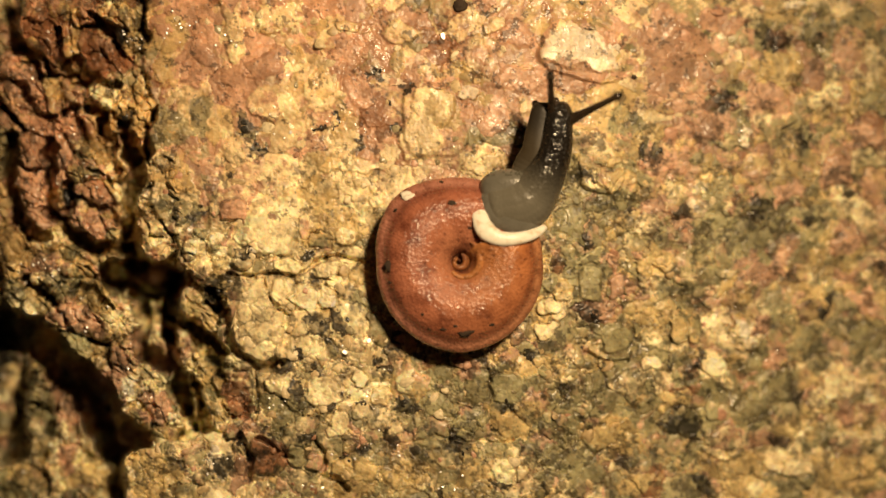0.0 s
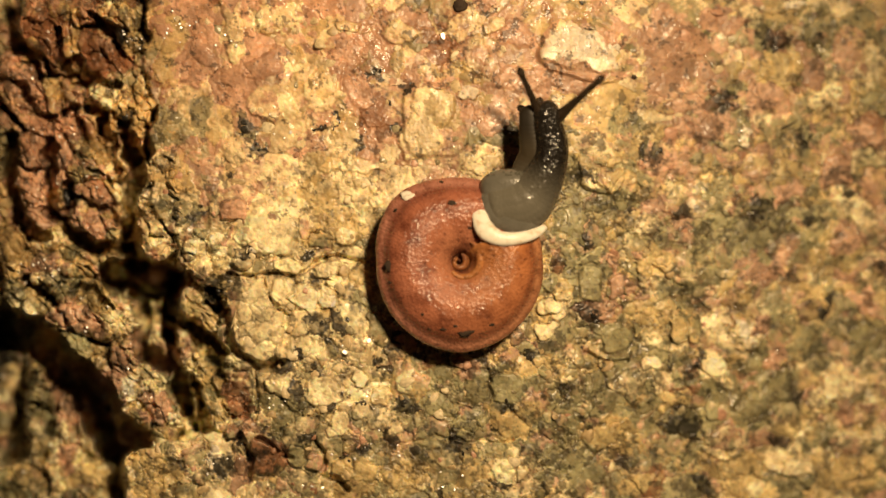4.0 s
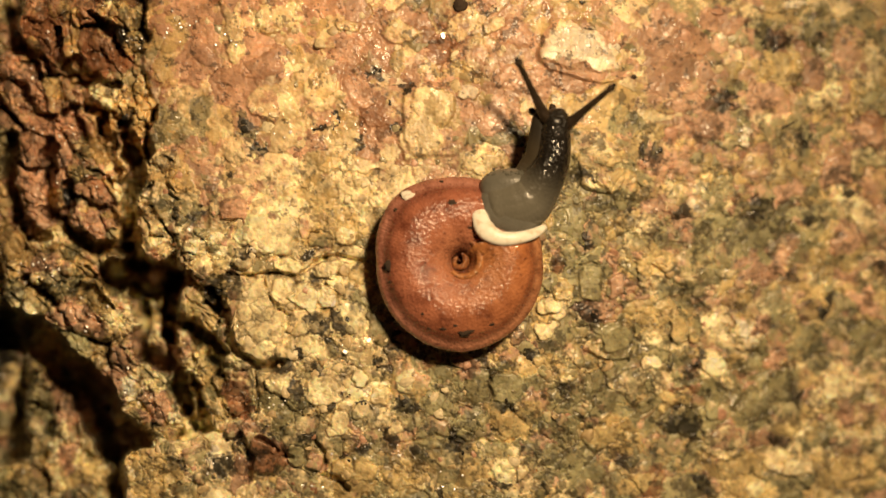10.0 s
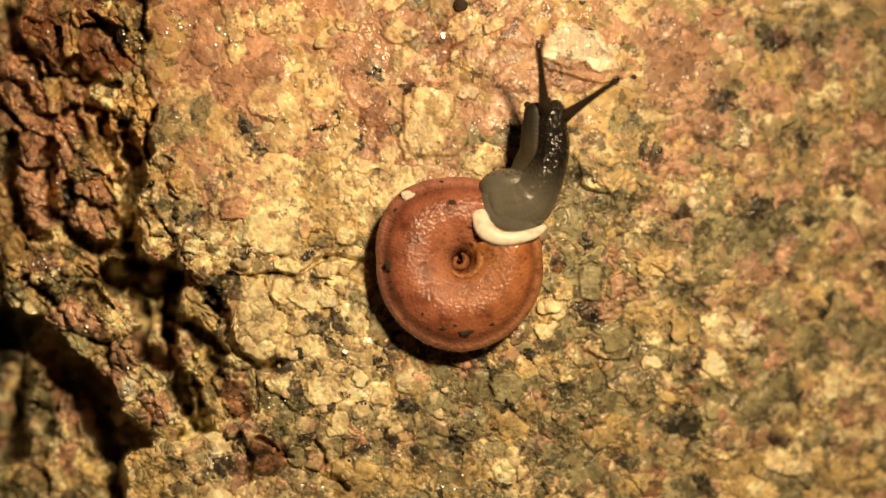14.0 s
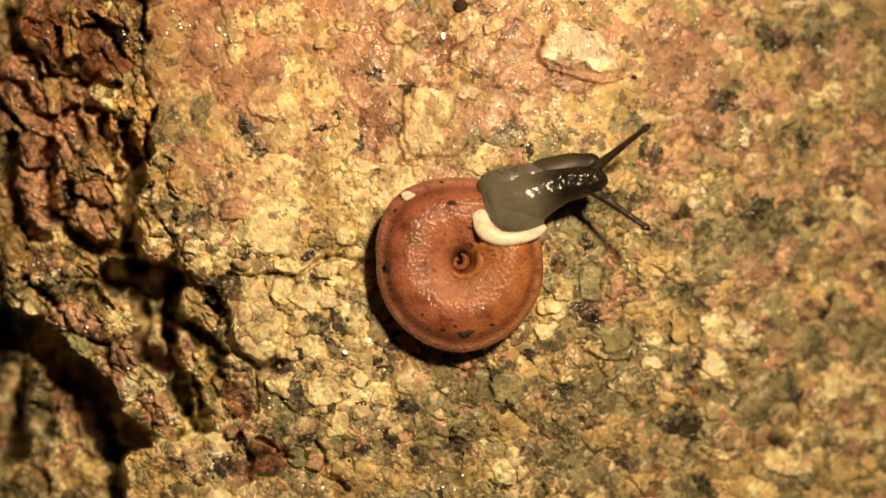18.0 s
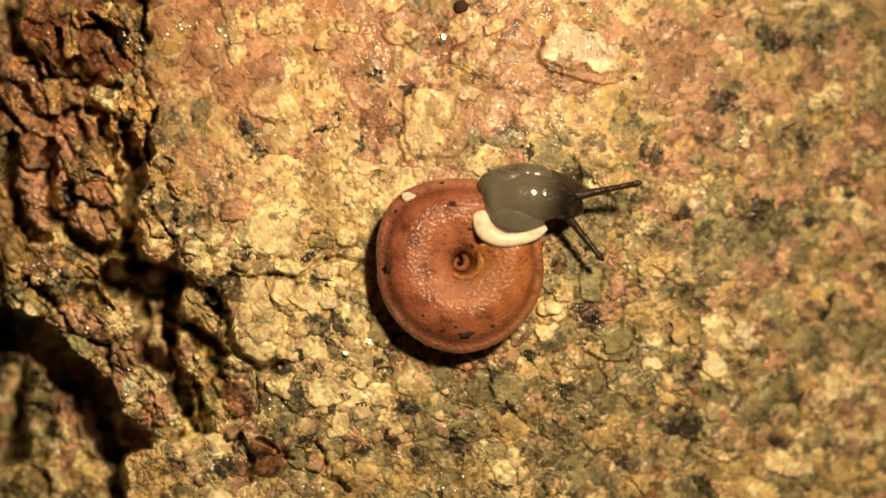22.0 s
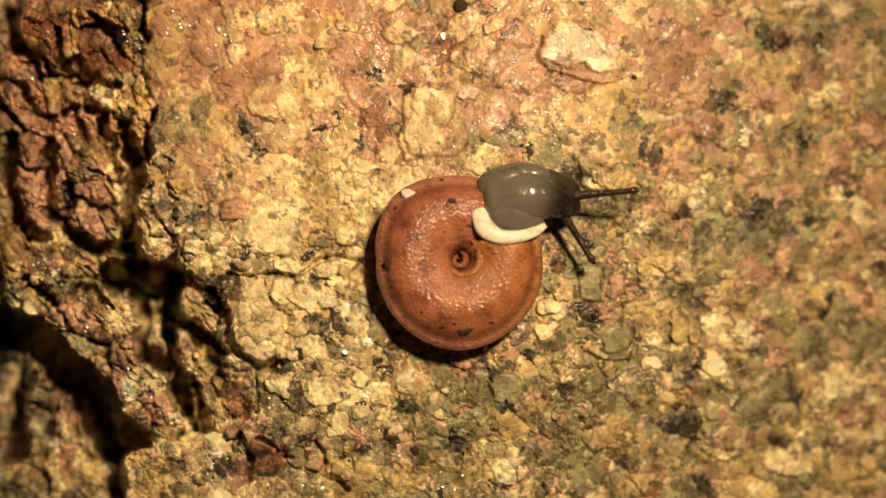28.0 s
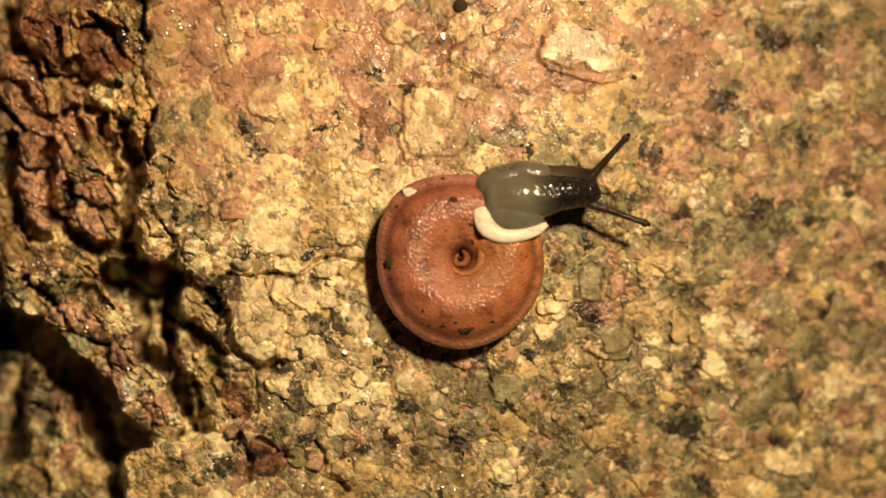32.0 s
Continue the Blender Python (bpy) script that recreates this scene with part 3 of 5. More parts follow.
MICA_SPOTS = [  # u, v, half size
    (815, 12, 13), (690, 184, 13), (722, 160, 12), (440, 222, 22), (455, 262, 15), (562, 225, 17), (668, 130, 14), (118, 345, 14), (440, 440, 20), (215, 210, 18),
    (610, 570, 14), (565, 575, 12), (665, 645, 15), (620, 700, 9), (645, 720, 10), (715, 715, 14), (805, 775, 18), (900, 715, 20), (940, 630, 16), (930, 265, 16),
    (1140, 270, 14), (1050, 560, 24), (385, 508, 22), (330, 575, 18), (525, 628, 14), (1165, 270, 18), (1000, 690, 14), (1240, 640, 18), (700, 225, 13), (820, 800, 16), (620, 815, 12),
]
MICA_SPOTS_WEST = [
    (562, 496, 11), (556, 576, 15), (584, 602, 14), (526, 690, 16), (512, 652, 16), (424, 502, 17), (546, 452, 13), (700, 604, 12), (430, 780, 17), (462, 758, 15), (502, 758, 13),
    (546, 772, 12), (585, 720, 12), (640, 800, 16), (690, 780, 16), (745, 720, 14), (850, 630, 16), (870, 745, 18), (600, 560, 12), (350, 388, 16),
]
MICA_SPOTS_FAR = [
    (1032, 318, 13), (1050, 322, 12), (1036, 428, 13), (1108, 376, 12),
    (1365, 70, 30), (1280, 180, 28), (1440, 70, 18), (1395, 700, 26), (1215, 660, 16), (1420, 250, 22), (1345, 370, 20), (1210, 380, 16), (1210, 760, 24),
    (1370, 780, 18), (890, 855, 18), (520, 815, 16), (455, 800, 18), (320, 825, 14), (1440, 390, 14), (1400, 490, 14), (960, 860, 14), (1240, 860, 20),
    (1100, 820, 18), (780, 870, 14), (395, 820, 14), (480, 770, 14), (350, 600, 14), (1560, 480, 12), (1500, 330, 14), (745, 800, 14), (560, 650, 12),
]


def patch_share(x, y, turn_out):
    """How far each place of the plan belongs to a patch: calls turn_out(rows, columns, mineral, share)."""
    wx, wy = x + 20 * layers(x, y, 36, 151, 4, 0.6), y + 20 * layers(x, y, 36, 152, 4, 0.6)
    for u, v, ru, rv, turn, kind in PATCHES:
        reach = max(ru, rv) * 1.3 + 24
        rows, cols = np.nonzero(abs(y[:, 0] - v) < reach)[0], np.nonzero(abs(x[0] - u) < reach)[0]
        if len(rows) and len(cols):
            a, b = slice(rows[0], rows[-1] + 1), slice(cols[0], cols[-1] + 1)
            turn_out(a, b, kind, 1 - ease(oval(wx[a, b], wy[a, b], u, v, ru, rv, turn), 0.78, 1.08))


def block_share(x, y, turn_out):
    """Where each blunt crystal lies: calls turn_out(rows and columns, block, share, rim)."""
    wx, wy = x + 11 * layers(x, y, 24, 161, 3, 0.6), y + 11 * layers(x, y, 24, 162, 3, 0.6)
    for block in BLOCKS:
        u, v, ru, rv, turn = block[:5]
        reach = max(ru, rv) * 1.3 + 16
        rows, cols = np.nonzero(abs(y[:, 0] - v) < reach)[0], np.nonzero(abs(x[0] - u) < reach)[0]
        if len(rows) and len(cols):
            w = slice(rows[0], rows[-1] + 1), slice(cols[0], cols[-1] + 1)
            c, s = math.cos(radians(turn)), math.sin(radians(turn))
            p, q = abs((wx[w] - u) * c + (wy[w] - v) * s) / ru, abs(-(wx[w] - u) * s + (wy[w] - v) * c) / rv
            q = (p ** 3 + q ** 3) ** (1 / 3)
            turn_out(w, block, 1 - ease(q, 0.84, 1.02), np.exp(-((q - 1.06) / 0.07) ** 2))


def spread(a, b, step, far):
    """Even steps from a to b, then ever longer ones out to far on both sides."""
    mid = np.arange(a, b + step, step)
    out, d, x = [], step, 0.0
    while x < far:
        d *= 1.28
        x += d
        out.append(x)
    return np.concatenate([a - np.array(out[::-1]), mid, mid[-1] + np.array(out)])


def broad_height(x, y):
    """The rock's large slopes, mm."""
    fall = -11.0 * ease(x, 850, 1700) * (0.8 + 0.2 * ease(y, 0, 882))
    fall = fall - 1.2 * ease(y, 560, 950) + 0.6 * layers(x, y, 420, 5, 2)
    return fall


def grains(x, y):
    """The crystal at each place: its indices, size level, distance from its core, gap to its neighbour, and core."""
    wx, wy = x + 19 * layers(x, y, 40, 51, 5, 0.62), y + 19 * layers(x, y, 40, 52, 5, 0.62)
    found = None
    for level, (scale, seed, keep) in enumerate(((54, 81, 0.42), (29, 85, 0.58), (15, 91, 1.1))):
        f1, f2, i, j = cells(wx, wy, scale, seed)
        core = (i + hash01(i, j, seed)) * scale, (j + hash01(i, j, seed + 1)) * scale
        mine = [i + 5000 * level, j, np.full(x.shape, level), f1, f2 - f1, core[0], core[1]]
        if found is None:
            found, split = mine, hash01(i, j, seed + 7) > keep
        else:
            found = [np.where(split, a, b) for a, b in zip(mine, found)]
            split = split & (hash01(i, j, seed + 7) > keep)
    return found


def stone_field(x, y):
    """The broken cliff: its height in mm, and the number and share of the stone at each place."""
    wx = x + 20 * layers(x, y, 50, 141, 4, 0.6)
    wy = y + 20 * layers(x, y, 50, 142, 4, 0.6)
    near, second, owner = np.full(x.shape, 9.0), np.full(x.shape, 9.0), np.full(x.shape, -1)
    top = np.full(x.shape, -6.0)
    for k, (u, v, ru, rv, turn, high, kind) in enumerate(STONES):
        reach = max(ru, rv) * 1.6 + 24
        rows, cols = np.nonzero(abs(y[:, 0] - v) < reach)[0], np.nonzero(abs(x[0] - u) < reach)[0]
        if not len(rows) or not len(cols):
            continue
        w = slice(rows[0], rows[-1] + 1), slice(cols[0], cols[-1] + 1)
        c, s = math.cos(radians(turn)), math.sin(radians(turn))
        p, q = abs((wx[w] - u) * c + (wy[w] - v) * s) / ru, abs(-(wx[w] - u) * s + (wy[w] - v) * c) / rv
        q = (p ** 2.4 + q ** 2.4) ** (1 / 2.4)
        size = min(ru, rv) * CELL / MM
        first = q < near[w]
        second[w] = np.where(first, near[w], np.minimum(second[w], q))
        tilt = (wx[w] - u) * random.Random(k).uniform(-0.016, 0.004) + (wy[w] - v) * random.Random(k + 500).uniform(-0.006, 0.014)
        top[w] = np.where(first, high + size * 0.5 * (0.6 - q * q) + tilt, top[w])
        owner[w] = np.where(first, k, owner[w])
        near[w] = np.where(first, q, near[w])
    part_of = 1 - ease(near, 1.15, 1.45)
    c, s = math.cos(radians(58)), math.sin(radians(58))
    lx, ly = wx * c + wy * s, -wx * s + wy * c
    f1, f2, ci, cj = cells(lx / 1.8, ly, 18, 171)
    chip = 1.3 * (hash01(ci, cj, 175) - 0.5) + 0.5 * (0.4 - f1 * f1) - 0.5 * (1 - ease(f2 - f1, 0.0, 0.2))
    z = top * part_of - 7.0 * (1 - part_of) - 0.5 * (1 - ease(second - near, 0.0, 0.14)) + chip
    for line, half, deep in CLIFF_GAPS:
        z = z - deep * (1 - ease(away(wx, wy, line), 0.84 * half, 1.12 * half))
    return z, owner, part_of


def rock_height(x, y):
    wx, wy = x + 16 * layers(x, y, 60, 41), y + 16 * layers(x, y, 60, 42)
    broad = broad_height(x, y)
    # left of the brink the rock has broken into stones with deep gaps
    poly_u = np.interp(wy, [p[1] for p in BRINK], [p[0] for p in BRINK])
    inside = ease(wx + 14 * layers(x, y, 34, 45, 4, 0.6) - poly_u, -9, 4)
    cliff, owner, part_of = stone_field(x, y)
    z = broad
    for u, v, ru, rv, turn, h in LUMPS:
        c, s = math.cos(radians(turn)), math.sin(radians(turn))
        p, q = abs((wx - u) * c + (wy - v) * s) / ru, abs(-(wx - u) * s + (wy - v) * c) / rv
        z = z + h * (1 - ease((p ** 4 + q ** 4) ** 0.25, 0.88, 1.02))
    for line, half, deep in CREVICES:
        z = z - deep * (1 - ease(away(wx, wy, line), 0.5 * half, 1.18 * half))
    mine = inside < 0.5
    rubble = (owner >= RUBBLE_FROM) & (part_of > 0.6) & (wx - poly_u < 130)
    z = np.where(rubble & ~mine, np.maximum(z, cliff), z * inside + (broad + cliff) * (1 - inside))
    stone = np.where(mine | rubble, owner, -1)
    part_of = np.where(mine | rubble, part_of, 0.0)
    # grains: smooth crystals of three sizes with ragged edges
    grain = grains(x, y)
    ci, cj, level, f1, gap = grain[:5]
    rough = 1.0 + 0.6 * layers(x, y, 190, 9, 2) + 0.7 * ease(y, 580, 720) * (1 - ease(x, 480, 700))
    joints = ease(layers(x, y, 90, 66, 3), 0.0, 0.4)
    pebbly = ease(y + 0.25 * x + 120 * layers(x, y, 130, 68, 3), 330, 560) * inside
    rough = rough * (0.55 + 0.45 * np.maximum(pebbly, 1 - inside))
    smooth = np.exp(-oval(x, y, 455, 565, 34, 60, -10) ** 4)

    def mask_block(w, block, share, rim):
        smooth[w] = np.maximum(smooth[w], share)

    block_share(x, y, mask_block)
    rough = rough * (1 - 0.72 * smooth)
    tall = np.choose(level, (0.44, 0.36, 0.20))
    z = z + rough * (tall * (hash01(ci, cj, 83) - 0.5) + (0.5 + 0.6 * pebbly) * tall * (0.45 - f1 * f1) - (0.12 * joints + 0.42 * pebbly) * tall * (1 - ease(gap, 0.0, 0.20)))
    z = z + rough * 0.62 * layers(x, y, 60, 97, 4, 0.5) + 0.5 * layers(x, y, 150, 99, 2)
    proud = np.zeros(x.shape)

    def raise_patch(a, b, kind, share):
        proud[a, b] = np.maximum(proud[a, b], share * {CREAM: 0.34, WHITE: 0.34, PINK: 0.16, TAN: 0.2, OLIVE: 0.0, RUST: 0.05}[kind])

    patch_share(x, y, raise_patch)
    z = z + proud

    def raise_block(w, block, share, rim):
        z[w] = z[w] + block[5] * share - 0.32 * rim * ease(layers(x[w], y[w], 40, 163, 2), -0.25, 0.15)

    block_share(x, y, raise_block)
    pits = ease(layers(x, y, 26, 103, 3, 0.7), 0.34, 0.56)
    z = z - 0.22 * rough * pits
    return z, inside, grain, stone, part_of


def rock_colour(x, y, inside, grain, stone, part_of):
    ci, cj, level, f1, gap, sx, sy = grain
    bias = [0.44, 0.62, 0.52, 0.48, -0.36, -0.50, -0.45]
    score = [np.full(x.shape, k) for k in bias]
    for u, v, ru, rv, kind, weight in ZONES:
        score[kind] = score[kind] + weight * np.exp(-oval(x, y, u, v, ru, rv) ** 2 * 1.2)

    def add_patch(a, b, kind, share):
        score[kind][a, b] += (2.3 if kind == WHITE else 1.7 if kind == RUST else 1.25) * share

    patch_share(x, y, add_patch)

    def add_block(w, block, share, rim):
        score[block[6]][w] += 1.5 * share

    block_share(x, y, add_block)
    kinds = np.array([p[6] for p in STONES] + [-1])[stone]
    for k in range(7):
        score[k] = score[k] + 0.85 * (kinds == k) * part_of
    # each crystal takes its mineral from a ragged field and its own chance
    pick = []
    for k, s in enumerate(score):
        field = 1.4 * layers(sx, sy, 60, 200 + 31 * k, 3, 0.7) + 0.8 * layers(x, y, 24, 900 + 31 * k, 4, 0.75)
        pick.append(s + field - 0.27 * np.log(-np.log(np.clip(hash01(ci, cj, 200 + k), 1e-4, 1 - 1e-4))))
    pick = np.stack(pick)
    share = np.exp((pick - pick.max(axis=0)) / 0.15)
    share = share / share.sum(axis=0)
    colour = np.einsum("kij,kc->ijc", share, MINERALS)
    colour = colour * (0.76 + 0.46 * hash01(ci, cj, 401) + 0.26 * layers(x, y, 20, 407, 3, 0.7))[..., None]
    # iron stains the upper rock, the lower rock is greyer
    iron = np.clip(1 - ease(0.35 * x + y + 120 * layers(x, y, 200, 421, 3), 250, 680), 0, 1)[..., None]
    colour = colour * (1 + iron * (np.array((1.0, 0.915, 0.84)) - 1)) * (1 + (1 - iron) * (np.array((0.97, 1.0, 1.0)) - 1))
    colour = colour * (1 + 0.22 * layers(x, y, 52, 423, 2, 0.6))[..., None]
    wob = 0.8 * layers(x, y, 24, 61, 4, 0.8) + 0.35 * (hash01(ci, cj, 405) - 0.5)
    qx, qy = 0.55 * x + 0.45 * sx, 0.55 * y + 0.45 * sy
    dark = np.zeros(x.shape)
    for u, v, r in MICA_SPOTS_FAR + MICA_SPOTS_WEST + MICA_SPOTS:
        dark = np.maximum(dark, 1 - ease(oval(qx, qy, u, v, r * 1.1, r * 0.85, u % 90) + wob, 0.78, 1.0))
    # scattered black specks, thickest where the rock is smoky
    speck = ease(layers(x, y, 19, 63, 4, 0.8) + 0.16 * score[OLIVE], 0.41, 0.51)
    dark = dark * (0.68 + 0.32 * ease(layers(x, y, 9, 67, 2, 0.8) + 0.3 * (hash01(ci, cj, 409) - 0.5), -0.30, 0.05))
    dark = np.maximum(dark, 0.66 * speck)
    clean_lit = np.exp(-oval(x, y, 455, 565, 34, 60, -10) ** 4)

    def mask_block(w, block, share, rim):
        if block[6] != RUST:
            clean_lit[w] = np.maximum(clean_lit[w], share)

    block_share(x, y, mask_block)
    dark = dark * (1 - 0.85 * clean_lit)
    # paler block faces: the light on their tilted tops is put into the colour
    colour = colour * (1 + 0.14 * clean_lit)[..., None]
    colour = colour * (1 - 0.94 * dark[..., None]) + MINERALS[MICA] * 0.94 * dark[..., None]
    # each stone has its own tone
    own = (0.80 + 0.5 * hash01(stone + 3, 0 * stone, 375) + 0.45 * layers(x, y, 16, 377, 3, 0.7))[..., None]
    grey = (0.75 * ease(layers(x, y, 44, 379, 4, 0.7), -0.1, 0.3))[..., None]
    own = own * (1 + grey * (np.array((0.93, 1.03, 1.12)) - 1))
    colour = colour * np.where((stone >= 0)[..., None], own, 1.0)
    # small pale flakes and dark crumbs
    flake = ease(layers(x, y, 11, 441, 2, 0.7), 0.24, 0.36)[..., None]
    crumb = ease(layers(x, y, 9, 443, 2, 0.7) + 0.12 * layers(x, y, 70, 445, 2), 0.30, 0.40)[..., None]
    coarse = (0.35 + 0.65 * ease(y + 0.25 * x, 330, 600))[..., None]
    colour = colour * (1 + coarse * flake * np.array((0.18, 0.16, 0.13))) * (1 - 0.35 * coarse * crumb)
    colour = colour * (1 + 0.14 * coarse[..., 0] * layers(x, y, 7, 447, 2, 0.8))[..., None]
    # dirt lies in some of the joints
    low = ease(y + 0.25 * x, 330, 600) * inside
    dirt = (1 - ease(gap, 0.0, 0.17)) * (0.15 + 0.35 * low) * ease(layers(x, y, 50, 66, 3) + 0.15 * low, -0.1, 0.25)

    def add_rim(w, block, share, rim):
        dirt[w] = np.maximum(dirt[w] * (1 - 0.8 * share), 0.5 * rim * ease(layers(x[w], y[w], 40, 163, 2), -0.2, 0.2))

    block_share(x, y, add_rim)
    return np.clip(colour * (1 - dirt[..., None]) + np.array((0.07, 0.045, 0.026)) * dirt[..., None], 0.005, 0.95)


def build_rock():
    us, vs = spread(-60, 1630, 1.5, 70000), spread(-60, 944, 1.5, 70000)
    x, y = np.meshgrid(us, vs)
    z, inside, grain, stone, part_of = rock_height(x, y)
    out = ease(np.hypot((x - 784) / 1.6, y - 441), 800, 3000)
    z = z * (1 - out) - 9 * out
    k = 1 - z * MM / EYE * (1 - out)
    colour = rock_colour(x, y, inside, grain, stone, part_of)
    colour = colour * (1 - out[..., None]) + np.array((0.36, 0.28, 0.17)) * out[..., None]
    # water clings to the ledges and to patches of the face
    dry = 1 - 0.45 * np.maximum(1 - inside, ease(layers(x, y, 110, 431, 3), 0.12, 0.35))
    n, m = x.shape
    co = np.stack([(x - U0) * CELL * k, (V0 - y) * CELL * k, z * MM], axis=-1).reshape(-1, 3)
    i = np.arange(n * m).reshape(n, m)
    quads = np.stack([i[:-1, :-1], i[1:, :-1], i[1:, 1:], i[:-1, 1:]], axis=-1).reshape(-1, 4)
    mesh = bpy.data.meshes.new("rock_face")
    mesh.vertices.add(len(co))
    mesh.vertices.foreach_set("co", co.ravel())
    mesh.loops.add(quads.size)
    mesh.loops.foreach_set("vertex_index", quads.ravel().astype(np.int32))
    mesh.polygons.add(len(quads))
    mesh.polygons.foreach_set("loop_start", np.arange(0, quads.size, 4, dtype=np.int32))
    mesh.update(calc_edges=True)
    mesh.polygons.foreach_set("use_smooth", np.ones(len(quads), dtype=bool))
    layer = mesh.color_attributes.new("mineral", "FLOAT_COLOR", "POINT")
    layer.data.foreach_set("color", np.concatenate([colour.reshape(-1, 3), dry.reshape(-1, 1)], axis=1).ravel().astype(np.float32))
    mesh.materials.append(M_ROCK)
    GRID.extend((us, vs, z))
    return tagged(new("ground", mesh), "damp pink and cream granite rock with black mica and deep cracks", "rock", kind="structure")


GRID = []
ROCK = build_rock()


def ground_z(u, v):
    """Height of the rock over a plan cell, mm."""
    us, vs, z = GRID
    return float(z[np.searchsorted(vs, v), np.searchsorted(us, u)])


# ---- parts ----
def part(name, bm, mat, parent, label=""):
    mesh = bpy.data.meshes.new(name)
    bm.to_mesh(mesh)
    bm.free()
    mesh.materials.append(mat)
    mesh.polygons.foreach_set("use_smooth", [True] * len(mesh.polygons))
    ob = new(name, mesh)
    ob.parent = parent
    return tagged(ob, label)


def revolved(rows, turns=20):
    """A closed round body along z: rows of (height, radius)."""
    bm = bmesh.new()
    rings = []
    for h, r in rows:
        if r <= 0:
            rings.append([bm.verts.new((0, 0, h))])
        else:
            rings.append([bm.verts.new((r * math.cos(2 * math.pi * k / turns), r * math.sin(2 * math.pi * k / turns), h)) for k in range(turns)])
    for a, b in zip(rings, rings[1:]):
        for k in range(turns):
            q = (k + 1) % turns
            corner = [a[k % len(a)], a[q % len(a)], b[q % len(b)], b[k % len(b)]]
            seen = list(dict.fromkeys(corner))
            if len(seen) > 2:
                bm.faces.new(seen)
    bmesh.ops.recalc_face_normals(bm, faces=bm.faces)
    return bm


def rounded(rx, ry, rz, power=2.0, lump=0.0, seed=0, nu=32, nv=20):
    """A full-bodied rounded lump with half sizes rx, ry, rz; power above 2 squares it off."""
    bm = bmesh.new()
    rows = []
    for j in range(nv + 1):
        b = math.pi * (j / nv - 0.5)
        row = []
        for i in range(1 if j in (0, nv) else nu):
            a = 2 * math.pi * i / nu
            d = Vector((math.cos(a) * math.cos(b), math.sin(a) * math.cos(b), math.sin(b)))
            k = (abs(d.x) ** power + abs(d.y) ** power + abs(d.z) ** power) ** (-1 / power)
            k *= 1 + lump * noise.noise(d * 1.6 + Vector((seed * 3.1, seed, 0)))
            row.append(bm.verts.new((d.x * k * rx, d.y * k * ry, d.z * k * rz)))
        rows.append(row)
    for a, b in zip(rows, rows[1:]):
        for i in range(nu):
            q = (i + 1) % nu
            corner = list(dict.fromkeys([a[i % len(a)], a[q % len(a)], b[q % len(b)], b[i % len(b)]]))
            if len(corner) > 2:
                bm.faces.new(corner)
    bmesh.ops.recalc_face_normals(bm, faces=bm.faces)
    return bm


# ---- the snail ----
HUB = (815, 463)            # the shell's axis
SNAIL = new("snail")
SNAIL.location = at(*HUB, 0)
tagged(SNAIL, "grey-black land snail on its back, reaching out of its shell", "snail")


def rel(u, v, z):
    return at(u, v, z) - SNAIL.location


# across the whorl: radius in cells, height in mm; navel wall first, keel, then the flat spire side
SHELL_PROFILE = [(0.4, 2.6), (8, 2.9), (13, 3.7), (18, 4.6), (24, 5.2), (32, 5.66), (42, 5.98), (58, 6.3), (76, 6.48), (94, 6.46), (110, 6.2), (123, 5.75), (132, 5.2), (138, 4.85),
                 (145, 4.6), (150, 4.2), (149, 3.7), (143, 3.1), (128, 2.4), (104, 1.6), (74, 0.9), (40, 0.45), (12, 0.3)]


TILT = 0.05                 # the shell leans towards its mouth


def bulge(a):
    """How far the shell's rim departs from a circle at the angle a, in cells."""
    return float(np.interp(math.degrees(a) % 360, [0, 45, 90, 103, 115, 129, 140, 154, 168, 180, 225, 270, 315, 360], [-3, 2, 2, 4, 9, 15, 16, 11, 6, 1, 6, 11, 2, -3]))


def shell_top(u, v):
    """Height of the shell's upper side over a plan cell, mm."""
    r, a = math.hypot(u - HUB[0], HUB[1] - v), math.atan2(HUB[1] - v, u - HUB[0])
    r = r / (1 + bulge(a) / 150 * (r / 150) ** 2)
    back = (math.radians(20) - a) % (2 * math.pi)
    upper = SHELL_PROFILE[:16]
    return float(np.interp(r, [p[0] for p in upper], [p[1] for p in upper])) - 0.32 * back / 6.28 - TILT * (u - HUB[0]) * CELL / MM


